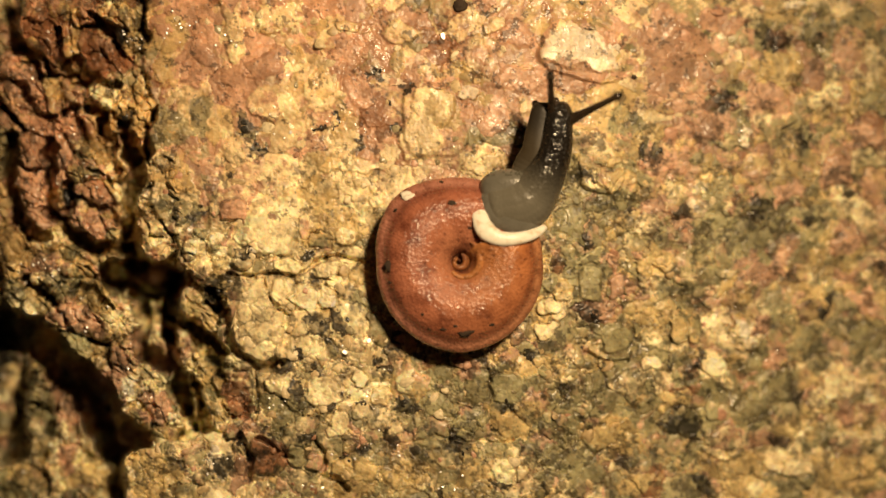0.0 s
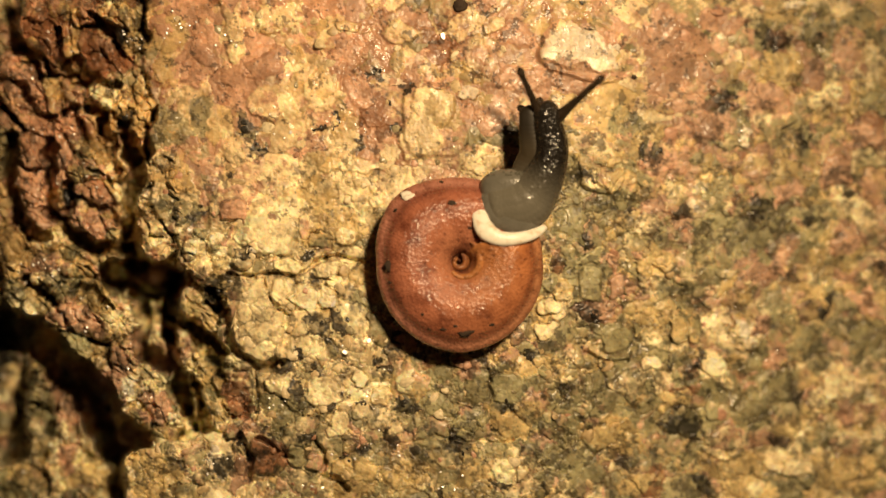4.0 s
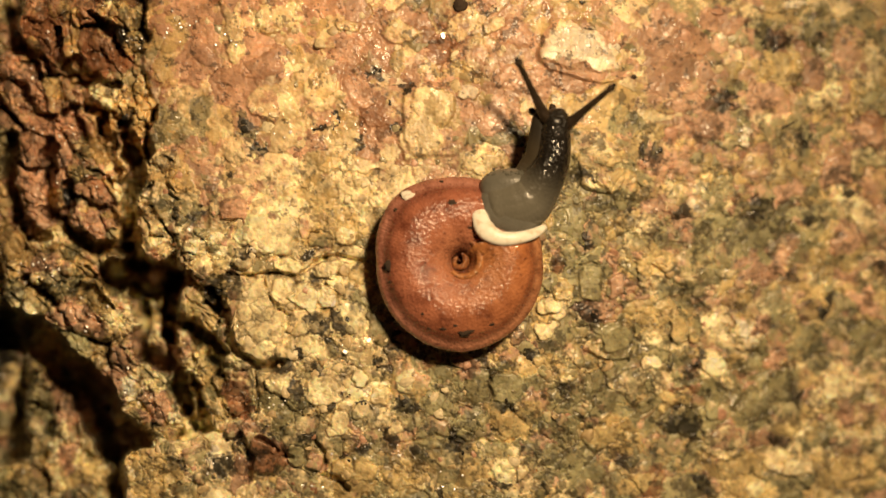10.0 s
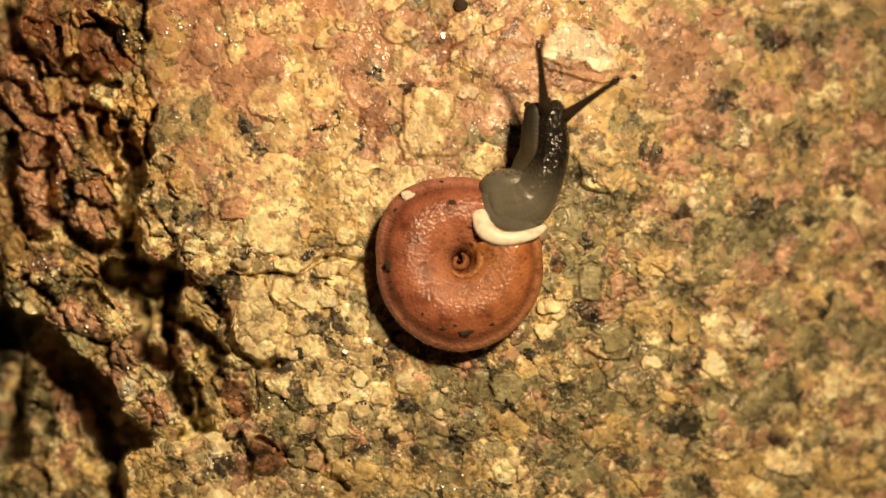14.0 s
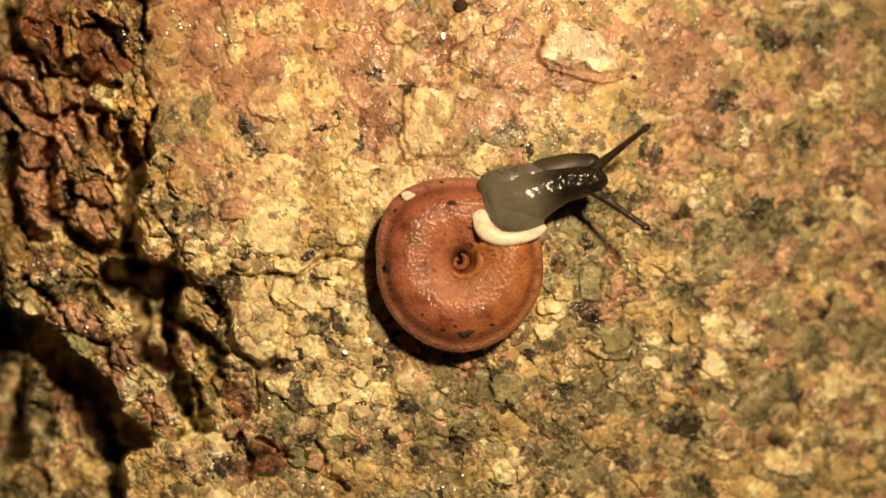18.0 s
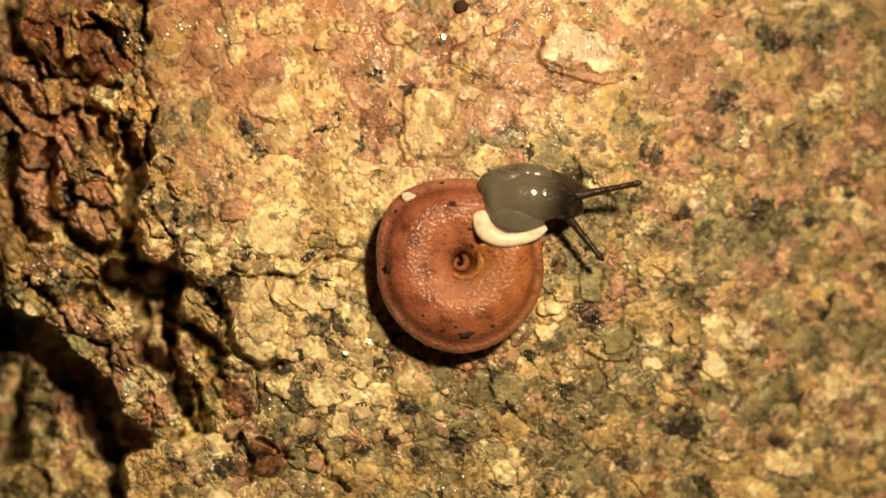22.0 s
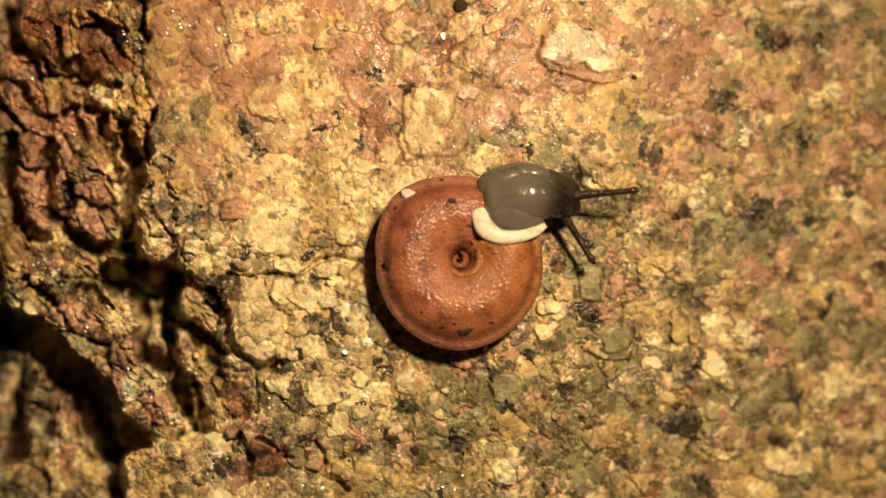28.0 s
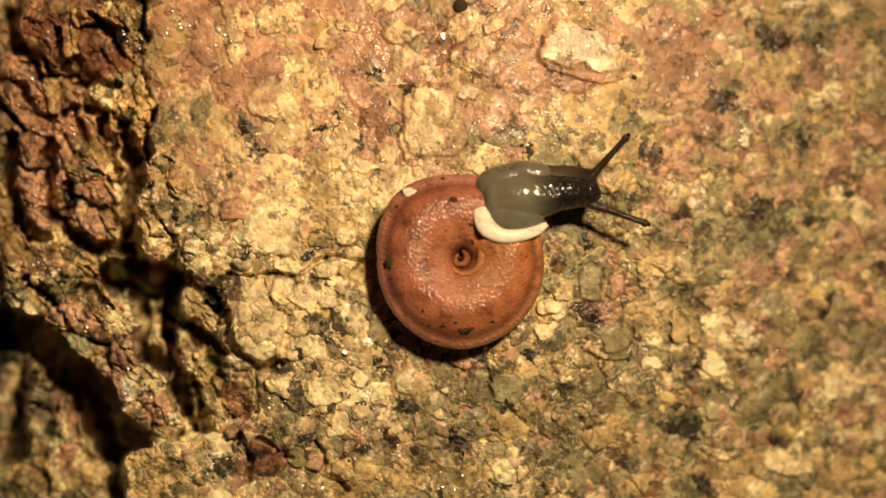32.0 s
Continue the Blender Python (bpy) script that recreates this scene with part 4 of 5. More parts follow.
def shell_whorl():
    """The keeled last whorl seen from the navel side, swept from the mouth back for a turn and a bit."""
    C = CELL * (1 - 4.5 * MM / EYE)
    pr, pz = [p[0] for p in SHELL_PROFILE], [p[1] for p in SHELL_PROFILE]
    fine = np.linspace(0, len(SHELL_PROFILE) - 1, 67)
    pr, pz = np.interp(fine, range(len(SHELL_PROFILE)), pr), np.interp(fine, range(len(SHELL_PROFILE)), pz)
    steps, bm = 220, bmesh.new()
    across, growth = bm.verts.layers.float.new("across"), bm.verts.layers.float.new("growth")
    rows = []
    for j in range(steps + 1):
        back = radians(405) * j / steps
        row = []
        for i, (r, z) in enumerate(zip(pr, pz)):
            end = radians(float(np.interp(r, [18, 45, 70, 110, 150], [60, 48, 26, 19, 19])))
            a = end - back
            grow = 1.012 - 0.005 * back - 0.10 * max(0.0, back - radians(335)) - 0.035 * math.exp(-(back / 0.5) ** 2)
            swell = 1 + bulge(a) / 150 * (r / 150) ** 2
            lift = 0.55 * math.exp(-(back / 0.75) ** 2) - 0.32 * back / 6.28
            v = bm.verts.new((r * grow * swell * C * math.cos(a), r * grow * swell * C * math.sin(a), (z + lift * min(1.0, z / 3.5)) * MM - TILT * r * C * math.cos(a) * min(1.0, z / 4.5)))
            v[across] = min(1.0, r / 150) if i < 46 else 1.0
            v[growth] = back * 95
            row.append(v)
        rows.append(row)
    for a, b in zip(rows, rows[1:]):
        for i in range(len(pr) - 1):
            bm.faces.new((a[i], b[i], b[i + 1], a[i + 1]))
    bmesh.ops.recalc_face_normals(bm, faces=bm.faces)
    return bm


def navel_whorl(start, sweep, r0, r1, z0, z1, thick):
    """A small inner whorl winding down the navel."""
    C, bm, rows = CELL, bmesh.new(), []
    across, growth = bm.verts.layers.float.new("across"), bm.verts.layers.float.new("growth")
    for j in range(61):
        f = j / 60
        a, r, z = radians(start - sweep * f), r0 + (r1 - r0) * f, z0 + (z1 - z0) * f
        w = thick * (1 - 0.45 * f) * min(1.0, 0.2 + 6 * f)
        row = []
        for i in range(14):
            b = 2 * math.pi * i / 14
            v = bm.verts.new(((r + w * math.cos(b)) * C * math.cos(a), (r + w * math.cos(b)) * C * math.sin(a), z * MM + w * 1.3 * C * math.sin(b)))
            v[across], v[growth] = 0.12, a * 95
            row.append(v)
        rows.append(row)
    for a, b in zip(rows, rows[1:]):
        for i in range(14):
            bm.faces.new((a[i], b[i], b[(i + 1) % 14], a[(i + 1) % 14]))
    bmesh.ops.recalc_face_normals(bm, faces=bm.faces)
    return bm


def curve_points(points, count):
    """A smooth line through the points."""
    pts = [Vector(p) for p in points]
    pts = [2 * pts[0] - pts[1]] + pts + [2 * pts[-1] - pts[-2]]
    out = []
    for k in range(count):
        f = k / (count - 1) * (len(pts) - 3)
        i = min(int(f), len(pts) - 4)
        f -= i
        a, b, c, d = pts[i:i + 4]
        out.append(0.5 * ((2 * b) + (c - a) * f + (2 * a - 5 * b + 4 * c - d) * f * f + (3 * b - a - 3 * c + d) * f ** 3))
    return out


def band(path, half, up, count=48, sides=14):
    """A rounded ribbon along a path: half widths (cells) and half thickness (mm) vary along it."""
    bm, rows = bmesh.new(), []
    pts = curve_points(path, count)
    for k, p in enumerate(pts):
        ahead = pts[min(k + 1, count - 1)] - pts[max(k - 1, 0)]
        side = Vector((-ahead.y, ahead.x, 0)).normalized()
        f = k / (count - 1)
        w = float(np.interp(f, np.linspace(0, 1, len(half)), half)) * CELL
        h = float(np.interp(f, np.linspace(0, 1, len(up)), up)) * MM
        rows.append([bm.verts.new(p + side * w * math.cos(b) + Vector((0, 0, h * math.sin(b)))) for b in [2 * math.pi * i / sides for i in range(sides)]])
    for a, b in zip(rows, rows[1:]):
        for i in range(sides):
            bm.faces.new((a[i], b[i], b[(i + 1) % sides], a[(i + 1) % sides]))
    bm.faces.new(rows[0])
    bm.faces.new(rows[-1][::-1])
    bmesh.ops.recalc_face_normals(bm, faces=bm.faces)
    return bm


def flat_lump(rx, ry, rz, seed):
    return rounded(rx * CELL, ry * CELL, rz * MM, 2.0, 0.5, seed, 16, 8)


SHELL = part("shell", shell_whorl(), M_SHELL, SNAIL, "reddish-brown keeled flat shell with a wide navel")
part("navel_whorl", navel_whorl(66, 200, 37, 23, 5.55, 5.0, 9.5), M_SHELL, SHELL)
part("navel_whorl", navel_whorl(75, 330, 14, 6, 4.5, 3.9, 7), M_SHELL, SHELL).location = (-4 * CELL, 0, 0)
LIP = part("shell_lip", band([rel(851, 360, 5.3), rel(850, 385, 6.2), rel(860, 408, 6.8), rel(884, 422, 7.0), rel(916, 422, 6.85), rel(945, 414, 6.1), rel(966, 401, 5.0)],
                             (9, 14, 16.5, 12.5, 10.5, 9, 5), (0.25, 0.36, 0.42, 0.42, 0.4, 0.34, 0.25)), M_LIP, SHELL, "thick white flared lip of the shell's mouth")
for u, v, rx, ry, seed in ((689, 471, 8, 9, 1), (823, 586, 14, 8, 2), (865, 574, 9, 4, 12), (785, 582, 7, 3, 13), (892, 535, 3, 3, 14), (832, 404, 4, 2, 15), (700, 372, 3, 2, 16), (806, 577, 4, 3, 3), (873, 578, 4, 3, 4), (748, 556, 3, 3, 5), (800, 360, 7, 5, 6), (760, 582, 4, 2, 7),
                          (905, 565, 5, 2, 8), (690, 500, 3, 2, 9), (846, 590, 6, 2, 10), (781, 322, 4, 2, 11)):
    part("mud_speck", flat_lump(rx, ry, 0.1, seed), M_MUD, SHELL, "dark dried mud speck").location = rel(u, v, shell_top(u, v) - 0.01)
part("chalky_scar", flat_lump(12, 8, 0.08, 9), M_CHALK, SHELL, "small white worn patch").location = rel(721, 347, shell_top(721, 347))

MANTLE = part("mantle", rounded(59 * CELL, 48 * CELL, 2.0 * MM, 2.3, 0.04, 4), M_MANTLE, SNAIL, "smooth grey glossy mantle filling the shell's mouth")
LOBE = part("foot_lobe", rounded(49 * CELL, 33 * CELL, 1.8 * MM, 2.7, 0.05, 7), M_MANTLE, SNAIL, "grey fleshy lobe of the foot")

FOLD = part("foot_fold", rounded(44 * CELL, 22 * CELL, 1.7 * MM, 2.4, 0.06, 9), M_MANTLE, SNAIL, "grey fold of the drawn-in foot")
NECK_COUNT = 32
GREY, BLACK, SOLE = (0.150, 0.138, 0.108), (0.016, 0.013, 0.010), (0.050, 0.038, 0.022)
LENGTH = 245                # of the body along its middle, in cells


def skin_tint(f, sole):
    dark = float(ease(np.array(f), 0.30, 0.68))
    if sole:
        return (*blend(blend(GREY, SOLE, min(1.0, max(0.0, f * 3 - 0.8))), BLACK, 0.8 * float(ease(np.array(f), 0.72, 1.0))), 0.04)
    return (*blend(GREY, BLACK, dark), 0.14 + 0.5 * dark)


def half_width(f):
    return float(np.interp(f, [0, 0.18, 0.33, 0.5, 0.66, 0.85, 1], [44, 48, 48, 38, 31, 28, 25]))


def flatness(f):
    return float(np.interp(f, [0, 0.4, 0.66], [0.78, 0.80, 0.95]))


def body_ring(name, f, half, wide=1.0, flat=1.0, sole=False):
    """One short tapered length of the body with round ends; its skin tone follows the body's own gradient."""
    bm, rows, turns, count = bmesh.new(), [], 30, 18
    for j in range(count + 1):
        x = half * math.sin(math.pi * (j / count - 0.5))
        g = min(1.0, max(0.0, f + x / LENGTH))
        r = half_width(g) * wide * (1 - (0.06 if sole else 0.03) * (x / half) ** 2) * max(0.0, 1 - abs(x / half) ** 4) ** 0.5
        if r < 0.01:
            rows.append([bm.verts.new((x * CELL, 0, 0))])
        else:
            angles = [2 * math.pi * i / turns for i in range(turns)]
            rows.append([bm.verts.new((x * CELL, r * CELL * math.cos(b), r * flatness(g) * flat * CELL * math.sin(b))) for b in angles])
    for a, b in zip(rows, rows[1:]):
        for i in range(turns):
            q = (i + 1) % turns
            corner = list(dict.fromkeys([a[i % len(a)], a[q % len(a)], b[q % len(b)], b[i % len(b)]]))
            if len(corner) > 2:
                bm.faces.new(corner)
    bmesh.ops.recalc_face_normals(bm, faces=bm.faces)
    ob = part(name, bm, M_SOLE if sole else M_BODY, SNAIL)
    layer = ob.data.color_attributes.new("tint", "FLOAT_COLOR", "POINT")
    for v, c in zip(ob.data.vertices, layer.data):
        c.color = skin_tint(f + v.co.x / CELL / LENGTH, sole)
    return ob


NECK, FOOT = [], []
for k in range(NECK_COUNT):
    f = k / (NECK_COUNT - 1)
    NECK.append(body_ring("body_segment" if f < 0.4 else "neck_segment", f, 30 - 8 * f))
    if 0.48 <= f:
        FOOT.append((f, body_ring("sole_segment", f, 34 - 8 * f, 0.9, 0.55, True)))
M_HEAD = skin_material("head_skin", (0.010, 0.008, 0.006), (0.022, 0.017, 0.012), 0.32, 0.6)
HEAD = part("head", rounded(31 * CELL, 25 * CELL, 23 * CELL, 2.1, 0.08, 3), M_HEAD, SNAIL, "black wet wrinkled head")


def tentacle(length, root, tip, knob):
    L = length * CELL
    rows = [(-L, 0), (-L, root * CELL)]
    rows += [(-L + L * f, CELL * (tip + (root - tip) * (1 - f) ** 3.0)) for f in (0.15, 0.3, 0.45, 0.6, 0.75, 0.86)]
    rows += [(-0.05 * L + knob * CELL * 1.15 * math.sin(b), knob * CELL * math.cos(b)) for b in [radians(d) for d in range(-40, 90, 16)]]
    rows += [(-0.05 * L + knob * CELL * 1.15, 0)]
    return revolved(rows, 16)


STALKS = []
for k in range(2):
    stalk = part("eye_tentacle", tentacle(134, 13.5, 5.2, 7.2), M_TENTACLE, SNAIL, "long dark eye stalk with a knobbed tip")
    eye = part("eye", rounded(4.2 * CELL, 4.2 * CELL, 4.6 * CELL, nu=14, nv=8), M_EYE, stalk, "small black eye")
    eye.location = (0, 0, 0)
    STALKS.append(stalk)
for k in range(26):
    rng = random.Random(k)
    bubble = part("mucus_bubble", rounded(*[rng.uniform(1.4, 2.9) * CELL] * 3, nu=12, nv=8), M_SLIME, LOBE, "tiny wet bubble of mucus")
    u, v = rng.uniform(-34, 36), rng.gauss(23, 2.5)
    bubble.location = (u * CELL, v * CELL, 1.8 * MM * max(0.1, 1 - abs(u / 49) ** 2.7 - abs(v / 33) ** 2.7) ** (1 / 2.7))
FEELERS = [part("feeler", tentacle(28, 9, 5.5, 6.5), M_TENTACLE, SNAIL, "short lower feeler") for k in range(2)]


# ---- loose things on the rock ----
def rod(points, radius, count=14, sides=7):
    """A thin round strand through the points."""
    bm, rows = bmesh.new(), []
    pts = curve_points(points, count)
    for k, p in enumerate(pts):
        ahead = (pts[min(k + 1, count - 1)] - pts[max(k - 1, 0)]).normalized()
        a = ahead.cross(Vector((0, 0, 1))).normalized()
        b = ahead.cross(a)
        r = radius * (0.35 + 0.65 * math.sin(math.pi * min(0.97, 0.06 + k / (count - 1) * 0.9)))
        rows.append([bm.verts.new(p + (a * math.cos(c) + b * math.sin(c)) * r) for c in [2 * math.pi * i / sides for i in range(sides)]])
    for a, b in zip(rows, rows[1:]):
        for i in range(sides):
            bm.faces.new((a[i], b[i], b[(i + 1) % sides], a[(i + 1) % sides]))
    bm.faces.new(rows[0])
    bm.faces.new(rows[-1][::-1])
    bmesh.ops.recalc_face_normals(bm, faces=bm.faces)
    return bm


M_STRAW = grain_material("dry_straw", (0.55, 0.42, 0.22), (0.66, 0.52, 0.30), 0.5)
M_SEED = skin_material("black_husk", (0.006, 0.006, 0.007), (0.014, 0.013, 0.013), 0.12, 0.15)
for points in (((338, 543), (355, 547), (372, 556)), ((352, 546), (366, 560), (388, 580)), ((418, 548), (414, 566), (409, 582))):
    lift = max(ground_z(u, v) for u, v in points) + 0.25
    tagged(part("straw_fibre", rod([at(u, v, lift) for u, v in points], 1.7 * CELL), M_STRAW, None), "thin pale dry straw fibre caught on the rock", "plant fibre", "straw fibres")
seed = part("black_seed", rounded(9 * CELL, 16 * CELL, 8 * CELL, 2.0, 0.08, 2), M_SEED, None)
seed.matrix_basis = Matrix.Translation(at(117, 350, ground_z(117, 350) + 0.5)) @ pose(0, 0, 0, 0, 0, 12)
tagged(seed, "glossy black seed lodged in a rock crevice", "seed")
twig = part("dark_twig", rod([at(u, v, z + 0.2) for u, v, z in ((1374, 232, ground_z(1374, 232)), (1392, 224, max(ground_z(1392, 224), ground_z(1374, 232))), (1412, 214, ground_z(1412, 214)))], 2.2 * CELL), M_MUD, None)
tagged(twig, "short dark twig lying on the granite", "twig")
for u, v, rx, ry in ((815, 11, 13, 12), (1122, 137, 5, 4)):
    crumb = part("soil_crumb", rounded(rx * CELL, ry * CELL, 0.5 * rx * CELL, 2.0, 0.3, u, 18, 12), M_MUD, None)
    crumb.location = at(u, v, ground_z(u, v) + 0.1)
    tagged(crumb, "dark crumb of damp soil on the rock", "soil", "soil crumbs")
for u, v, r in ((653, 603, 9), (611, 622, 6), (784, 64, 8), (787, 92, 4), (606, 640, 4)):
    drop = part("water_drop", rounded(r * CELL, 0.85 * r * CELL, 0.55 * r * CELL, 2.0, 0.1, u, 20, 12), M_WATER, None)
    drop.location = at(u, v, ground_z(u, v) + 0.12)
    drop.visible_shadow = False
    tagged(drop, "small clear water drop glinting on the rock", "water drop", "water drops")


# ---- crystals that stand proud of the rock ----
def chunk(seed):
    """A broken crystal with flat faces and worn edges."""
    rng = random.Random(seed)
    bm = bmesh.new()
    bmesh.ops.create_icosphere(bm, subdivisions=2, radius=1.0)
    bmesh.ops.rotate(bm, verts=bm.verts, matrix=Matrix.Rotation(rng.uniform(0, 6), 3, 'X'))
    cuts = [(Vector((rng.gauss(0, 1), rng.gauss(0, 1), rng.gauss(0, 0.7))).normalized(), rng.uniform(0.55, 0.85)) for k in range(14)]
    for v in bm.verts:
        for n, d in cuts:
            over = v.co.dot(n) - d
            if over > 0:
                v.co -= n * over * 0.9
        v.co *= 1 + 0.22 * noise.noise(v.co * 2.6 + Vector((seed, 0, 0)))
    bmesh.ops.scale(bm, verts=bm.verts, vec=(10 * CELL,) * 3)
    mesh = bpy.data.meshes.new("crystal")
    bm.to_mesh(mesh)
    bm.free()
    mesh.polygons.foreach_set("use_smooth", [True] * len(mesh.polygons))
    return mesh


def build_crystals():
    rng = random.Random(11)
    shapes = {}
    names = {CREAM: "feldspar_crystal", TAN: "feldspar_crystal", PINK: "feldspar_crystal", WHITE: "feldspar_crystal", RUST: "stained_crystal", OLIVE: "quartz_crystal", MICA: "mica_flake"}
    spots = []
    while len(spots) < 230:
        near = rng.random() < 0.7
        u, v = (rng.uniform(280, 1280), rng.uniform(20, 870)) if near else (rng.uniform(40, 640), rng.uniform(40, 870))
        if u < np.interp(v, [p[1] for p in BRINK], [p[0] for p in BRINK]) + 25 or math.hypot(u - 813, v - 470) < 175 or (820 < u < 1110 and 90 < v < 440):
            continue
        inside = [p[5] for p in PATCHES if math.hypot((u - p[0]) / p[2], (v - p[1]) / p[3]) < 0.95]
        kind = inside[-1] if inside else rng.choice((CREAM, TAN, TAN, PINK, OLIVE))
        spots.append((u, v, rng.choice((6, 7, 8, 9, 10, 12, 15)), kind))
    spots += [(u + r * rng.uniform(-0.5, 0.5), v + r * rng.uniform(-0.5, 0.5), r * rng.uniform(0.28, 0.42), MICA) for u, v, r in MICA_SPOTS for k in range(2)]
    heights = [ground_z(u, v) for u, v, r, kind in spots]
    for (u, v, r, kind), z in zip(spots, heights):
        key = kind, rng.randrange(4)
        if key not in shapes:
            shapes[key] = chunk(10 * key[0] + key[1])
            shapes[key].materials.append(M_GRAIN[kind])
        ob = new(names[kind], shapes[key])
        flat = 0.35 if kind == MICA or v + 0.25 * u < 450 else 0.55
        ob.matrix_basis = (Matrix.Translation(at(u, v, z - 0.42 * r * CELL / MM * flat)) @ pose(0, 0, 0, rng.uniform(-26, 26), rng.uniform(-26, 26), rng.uniform(0, 360))
                           @ Matrix.Diagonal((0.1 * r * rng.uniform(0.8, 1.25), 0.1 * r * rng.uniform(0.75, 1.1), 0.1 * r * flat, 1)))
        ob.parent = ROCK


build_crystals()


def build_glints():
    """Thin plates added for the wet rock's sparkle, turned to flash in the torch light."""
    rng = random.Random(5)
    m, nodes, links, b = material("glint_mirror", 0.16, (0.7, 0.68, 0.66))
    plate = rounded(1, 1, 0.12, 4.0, 0.15, 3, 12, 6)
    mesh = bpy.data.meshes.new("glint_plate")
    plate.to_mesh(mesh)
    plate.free()
    mesh.materials.append(m)
    spots = [(653, 603, 4.5, 0), (611, 624, 3, 0), (606, 612, 2, 0), (784, 64, 4, 0), (788, 94, 2.5, 0)]
    for u, v, spread_u, spread_v, count in ((235, 72, 22, 16, 12), (305, 45, 34, 22, 12), (395, 65, 30, 26, 5), (500, 240, 30, 20, 4), (230, 690, 22, 26, 9), (385, 815, 26, 30, 8),
                                            (95, 490, 26, 16, 6), (60, 480, 30, 30, 8), (150, 300, 60, 80, 12), (130, 560, 40, 40, 8), (80, 120, 50, 70, 10), (200, 720, 30, 30, 8), (470, 730, 60, 40, 8), (640, 800, 70, 40, 8), (1000, 215, 60, 40, 8), (780, 850, 60, 20, 6), (900, 240, 60, 30, 6), (550, 850, 40, 20, 5), (1320, 240, 10, 20, 2)):
        spots += [(rng.gauss(u, spread_u * 0.6), rng.gauss(v, spread_v * 0.6), rng.uniform(1.1, 2.3), 7.0) for k in range(count)]
    for u, v, r, loose in spots:
        p = at(u, v, ground_z(u, v) + 0.15)
        n = ((torch.location - p).normalized() + (Vector((0, 0, EYE)) - p).normalized()).normalized()
        n = (n + Vector((rng.gauss(0, 1), rng.gauss(0, 1), 0)) * math.radians(loose) * 0.6).normalized()
        ob = new("glint_plate", mesh)
        ob.matrix_basis = Matrix.Translation(p) @ n.to_track_quat("Z", "Y").to_matrix().to_4x4() @ Matrix.Diagonal((r * CELL * rng.uniform(0.6, 1.5), r * CELL, r * CELL, 1))
        ob.parent = ROCK


build_glints()


# ---- what moves ----
TIMES = (0, 1, 2, 3, 3.5, 5.5, 6, 7, 8, 9, 10, 11, 12, 13, 14, 14.5, 15.6, 16.5, 17, 18, 19, 20, 21, 23, 25, 28, 29, 30, 31, 32)
HEAD_WAY = ((985, 212), (972, 210), (962, 212), (966, 210), (965, 209), (962, 218), (952, 218), (952, 219), (955, 219), (967, 222), (980, 224), (980, 220), (976, 215),
            (966, 211), (974, 210), (988, 214), (1022, 238), (1043, 268), (1048, 291), (1043, 319), (1030, 338), (1018, 350), (1006, 357), (1000, 360), (996, 362),
            (998, 359), (1003, 357), (1012, 350), (1018, 346), (1032, 340))
NECK_WAY = ((972, 282), (970, 282), (966, 280), (968, 280), (968, 280), (972, 284), (970, 286), (968, 286), (966, 286), (968, 286), (970, 290), (971, 288), (971, 284),
            (967, 282), (969, 282), (974, 284), (982, 292), (990, 306), (990, 318), (988, 330), (982, 340), (976, 346), (970, 350), (966, 350), (964, 350),
            (964, 350), (966, 350), (972, 346), (976, 344), (984, 342))
TIP_A = ((974, 130), (952, 114), (920, 114), (925, 110), (922, 113), (889, 168), (869, 175), (863, 164), (859, 150), (878, 130), (915, 106), (954, 93), (963, 91),
         (942, 84), (953, 77), (984, 77), (1055, 108), (1112, 153), (1130, 184), (1147, 223), (1157, 271), (1148, 291), (1136, 307), (1126, 336), (1112, 352),
         (1128, 337), (1130, 297), (1126, 269), (1118, 250), (1112, 240))
TIP_B = ((1098, 168), (1077, 161), (1060, 150), (1069, 149), (1068, 143), (1038, 122), (1022, 118), (1026, 118), (1031, 122), (1058, 138), (1087, 152), (1099, 157),
         (1095, 143), (1070, 125), (1094, 141), (1121, 170), (1155, 250), (1163, 323), (1158, 365), (1147, 405), (1113, 437), (1091, 449), (1070, 455), (1062, 458),
         (1047, 463), (1050, 464), (1087, 451), (1116, 436), (1132, 420), (1147, 397))
STAGE = (0, 5.5, 14.5, 17, 19, 21, 28, 30, 32)
HEAD_Z, NECK_Z = (5.6, 6.0, 5.8, 5.2, 4.2, 3.4, 3.3, 3.4, 3.8), (5.4, 5.4, 5.4, 5.2, 4.9, 4.7, 4.6, 4.6, 4.7)
TIP_A_Z, TIP_B_Z = (10.0, 9.5, 10.5, 9.0, 6.6, 5.4, 5.6, 6.2, 6.2), (10.5, 11.0, 10.5, 8.0, 3.8, 2.6, 2.4, 2.8, 3.6)
SOLE_TIMES, SOLE_OUT = (0, 3.5, 5.5, 9, 12, 14.5, 17, 19, 21, 32), (1, 1, 0.6, 0.6, 0.95, 1, 0.88, 0.88, 0.7, 0.7)
FOLD_WAY = ((928, 352, 4.4), (928, 352, 4.4), (930, 350, 4.4), (942, 322, 4.3), (946, 310, 4.2), (938, 311, 4.2), (932, 311, 4.2), (934, 310, 4.2), (938, 309, 4.2))
LOBE_WAY = ((900, 333), (900, 333), (900, 333), (896, 330), (894, 327), (895, 326), (895, 326), (894, 325), (893, 325))


def pointing(place, ahead, up=Vector((0, 0, 1))):
    """A pose at place whose x runs ahead and whose z leans to up."""
    x = ahead.normalized()
    y = up.cross(x).normalized()
    m = Matrix((x, y, x.cross(y))).transposed().to_4x4()
    return Matrix.Translation(place) @ m


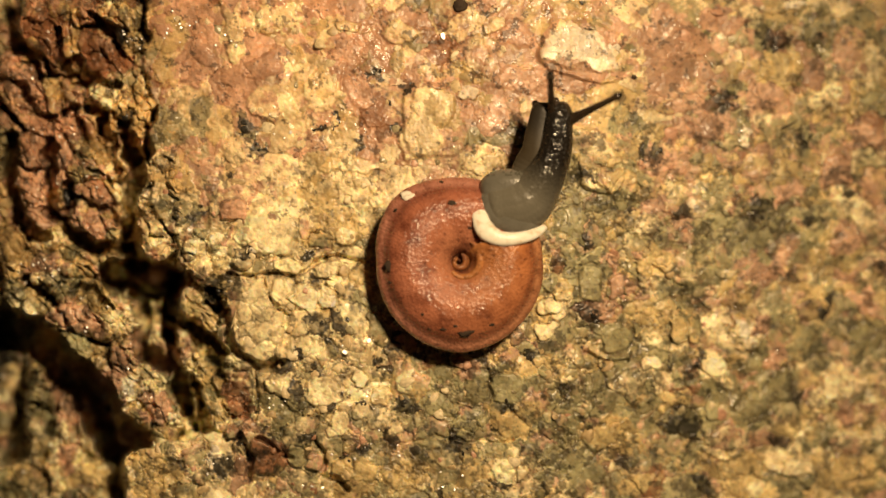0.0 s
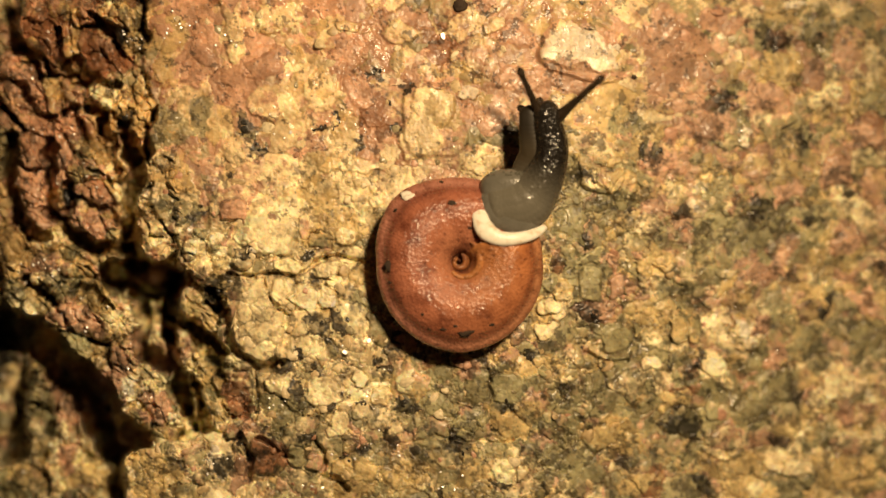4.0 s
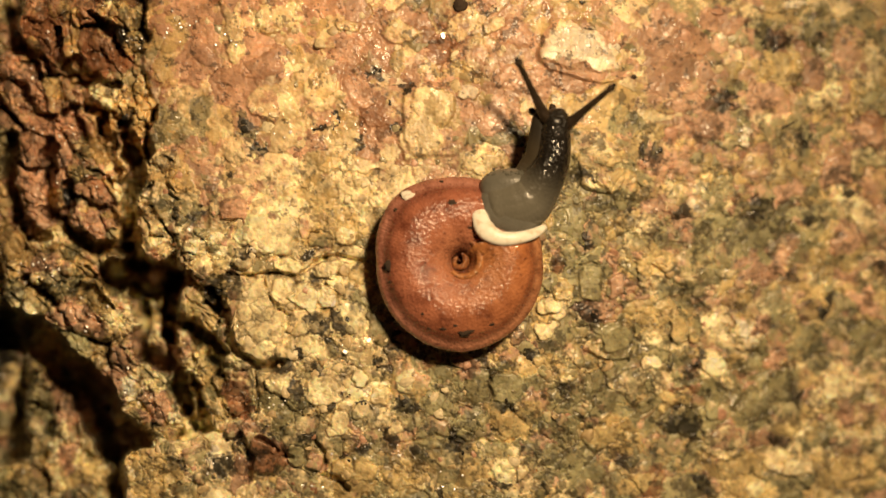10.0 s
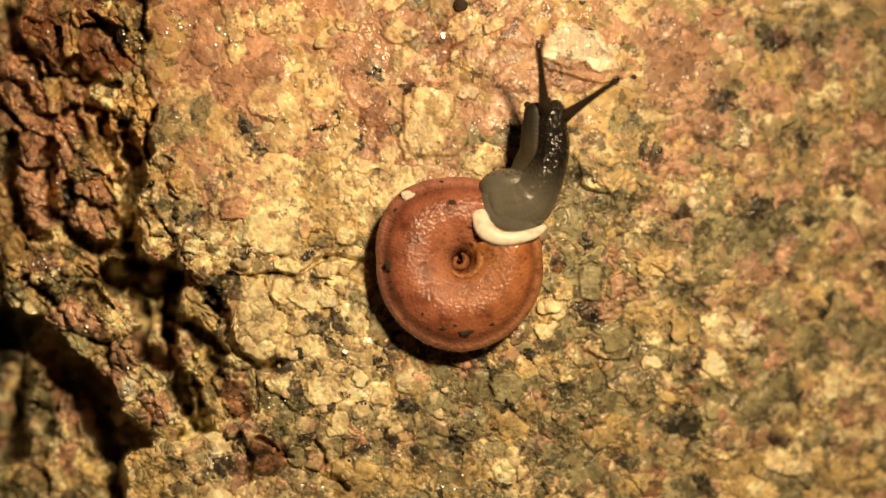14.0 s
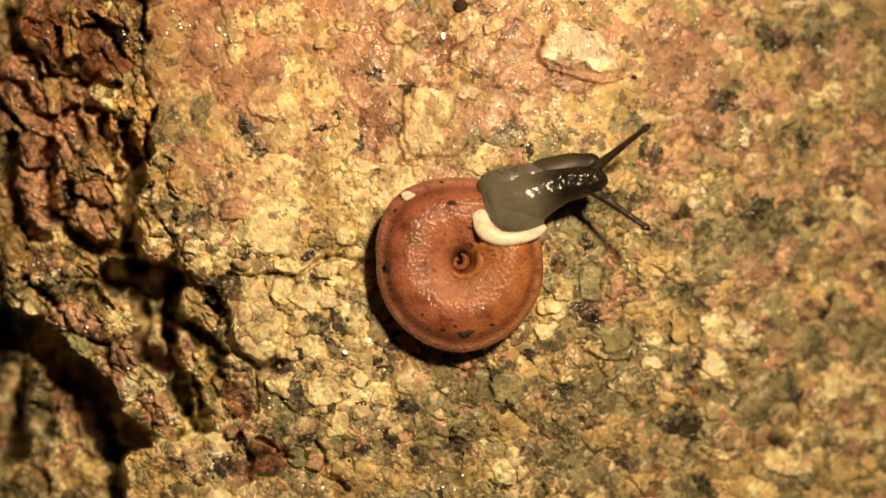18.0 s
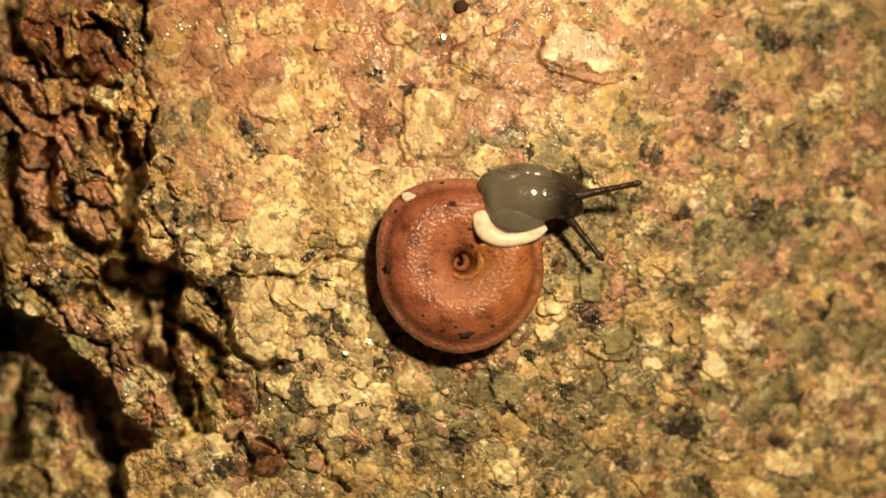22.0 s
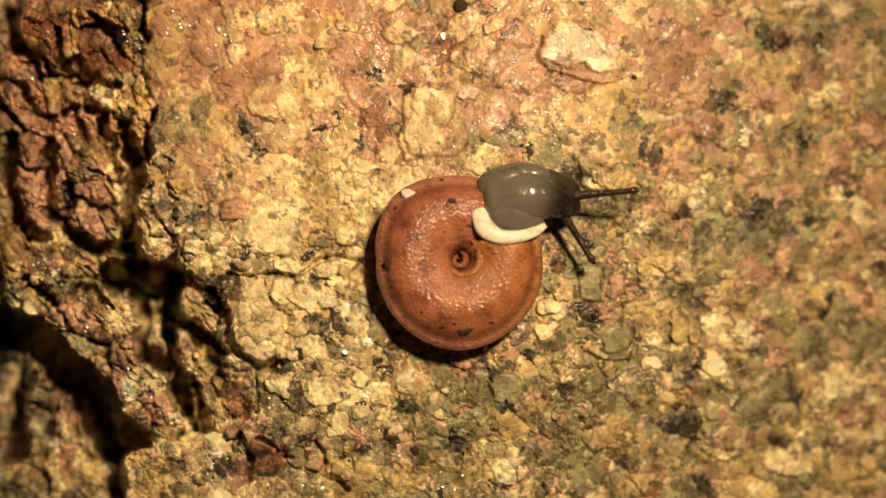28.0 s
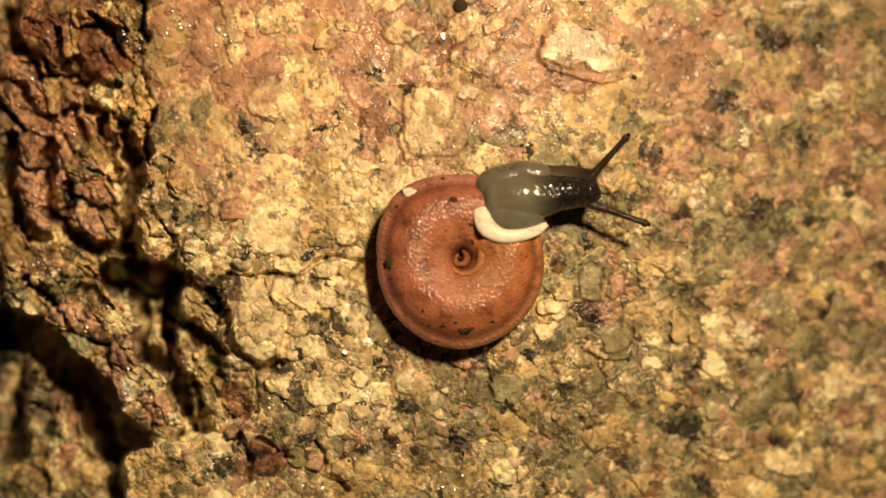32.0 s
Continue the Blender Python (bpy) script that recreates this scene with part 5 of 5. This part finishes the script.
def aimed(place, ahead):
    """A pose at place whose z runs ahead."""
    z = ahead.normalized()
    x = Vector((0, 1, 0)).cross(z).normalized() if abs(z.y) < 0.99 else Vector((1, 0, 0))
    y = z.cross(x).normalized()
    x = y.cross(z)
    return Matrix.Translation(place) @ Matrix((x, y, z)).transposed().to_4x4()


def motions():
    tracks = {}

    def add(ob, t, m):
        tracks.setdefault(ob, []).append((t, m))

    for t, head, mid, tip_a, tip_b in zip(TIMES, HEAD_WAY, NECK_WAY, TIP_A, TIP_B):
        hz, nz = float(np.interp(t, STAGE, HEAD_Z)), float(np.interp(t, STAGE, NECK_Z))
        back = float(np.interp(t, (0, 14.5, 17, 21, 32), (0, 0, 0.3, 1, 1)))
        shift = float(np.interp(t, (0, 14.5, 17), (5, 5, 0)))
        h, m = rel(head[0] + 0.6 * shift, head[1], hz), rel(mid[0] + shift, mid[1], nz)
        a, b = rel(891 - 7 * back, 366 - 10 * back, 4.6), rel(934 - 8 * back, 353 - 3 * back, 4.7)
        knots = (2 * a - b, a, b, m, h, 2 * h - m)

        drawn_in = float(np.interp(t, (17, 21, 28, 30, 32), (0, 1, 1, 0.6, 0.2)))

        def along(f):
            f = f + drawn_in * (1 - (1 - f) ** 1.5 - f)
            f = min(f * 3, 2.9999)
            i, x = int(f), f - int(f)
            p, q, r, s = knots[i:i + 4]
            place = 0.5 * (2 * q + (r - p) * x + (2 * p - 5 * q + 4 * r - s) * x * x + (3 * q - p - 3 * r + s) * x ** 3)
            ahead = 0.5 * ((r - p) + 2 * (2 * p - 5 * q + 4 * r - s) * x + 3 * (3 * q - p - 3 * r + s) * x * x)
            ahead.z *= 0.5
            return place, ahead

        for k, ob in enumerate(NECK):
            add(ob, t, pointing(*along(k / (NECK_COUNT - 1))))
        for f, ob in FOOT:
            p, d = along(f)
            side = pointing(p, d).to_3x3() @ Vector((0, 1, 0))
            out = float(np.interp(f, [0.48, 0.6, 0.8, 1], [16, 26, 29, 26])) * float(np.interp(t, SOLE_TIMES, SOLE_OUT))
            add(ob, t, pointing(p + side * out * CELL + Vector((0, 0, -0.1 * MM)), d))
        ahead = h - m
        ahead.z *= 0.3
        fwd = ahead.normalized()
        left = Vector((-fwd.y, fwd.x, 0)).normalized()
        add(HEAD, t, pointing(h, ahead))
        for ob, tip, zs, off in ((STALKS[0], tip_a, TIP_A_Z, 11), (STALKS[1], tip_b, TIP_B_Z, -16)):
            p = rel(*tip, float(np.interp(t, STAGE, zs)))
            add(ob, t, aimed(p, p - h - left * off * CELL))
        draw = float(np.interp(t, [0, 14.5, 17, 32], [1, 1, 0.2, 0.2]))
        for ob, far, side, turn in zip(FEELERS, (22, 32), (42, 8), (1.6, 0.2)):
            p = h + (fwd * far + left * side) * draw * CELL + Vector((0, 0, -0.6 * MM))
            add(ob, t, aimed(p, fwd + left * turn))
    for t, p in zip(STAGE, FOLD_WAY):
        add(FOLD, t, pose(*rel(*p), 0, 0, -6))
    for t, p in zip(STAGE, LOBE_WAY):
        add(LOBE, t, pose(*rel(*p, 4.4 if t < 17 else 4.3), 0, 0, 3 if t < 17 else 13))
        add(MANTLE, t, pose(*(rel(901, 374, 4.45) if t < 17 else rel(905, 371, 4.6)), 0, 0, -14))
    for t, du, dv, turn in ((0, 0, 0, 0), (25.5, 0, 0, 0), (27.5, -0.5, -3.2, 0.3), (30.5, 0, -3.6, 0.4), (32, 1.5, -5.4, 0.5)):
        add(SHELL, t, pose(du * CELL, -dv * CELL, 0, 0, 0, -turn))
    for ob, rows in tracks.items():
        walk(ob, rows)


motions()
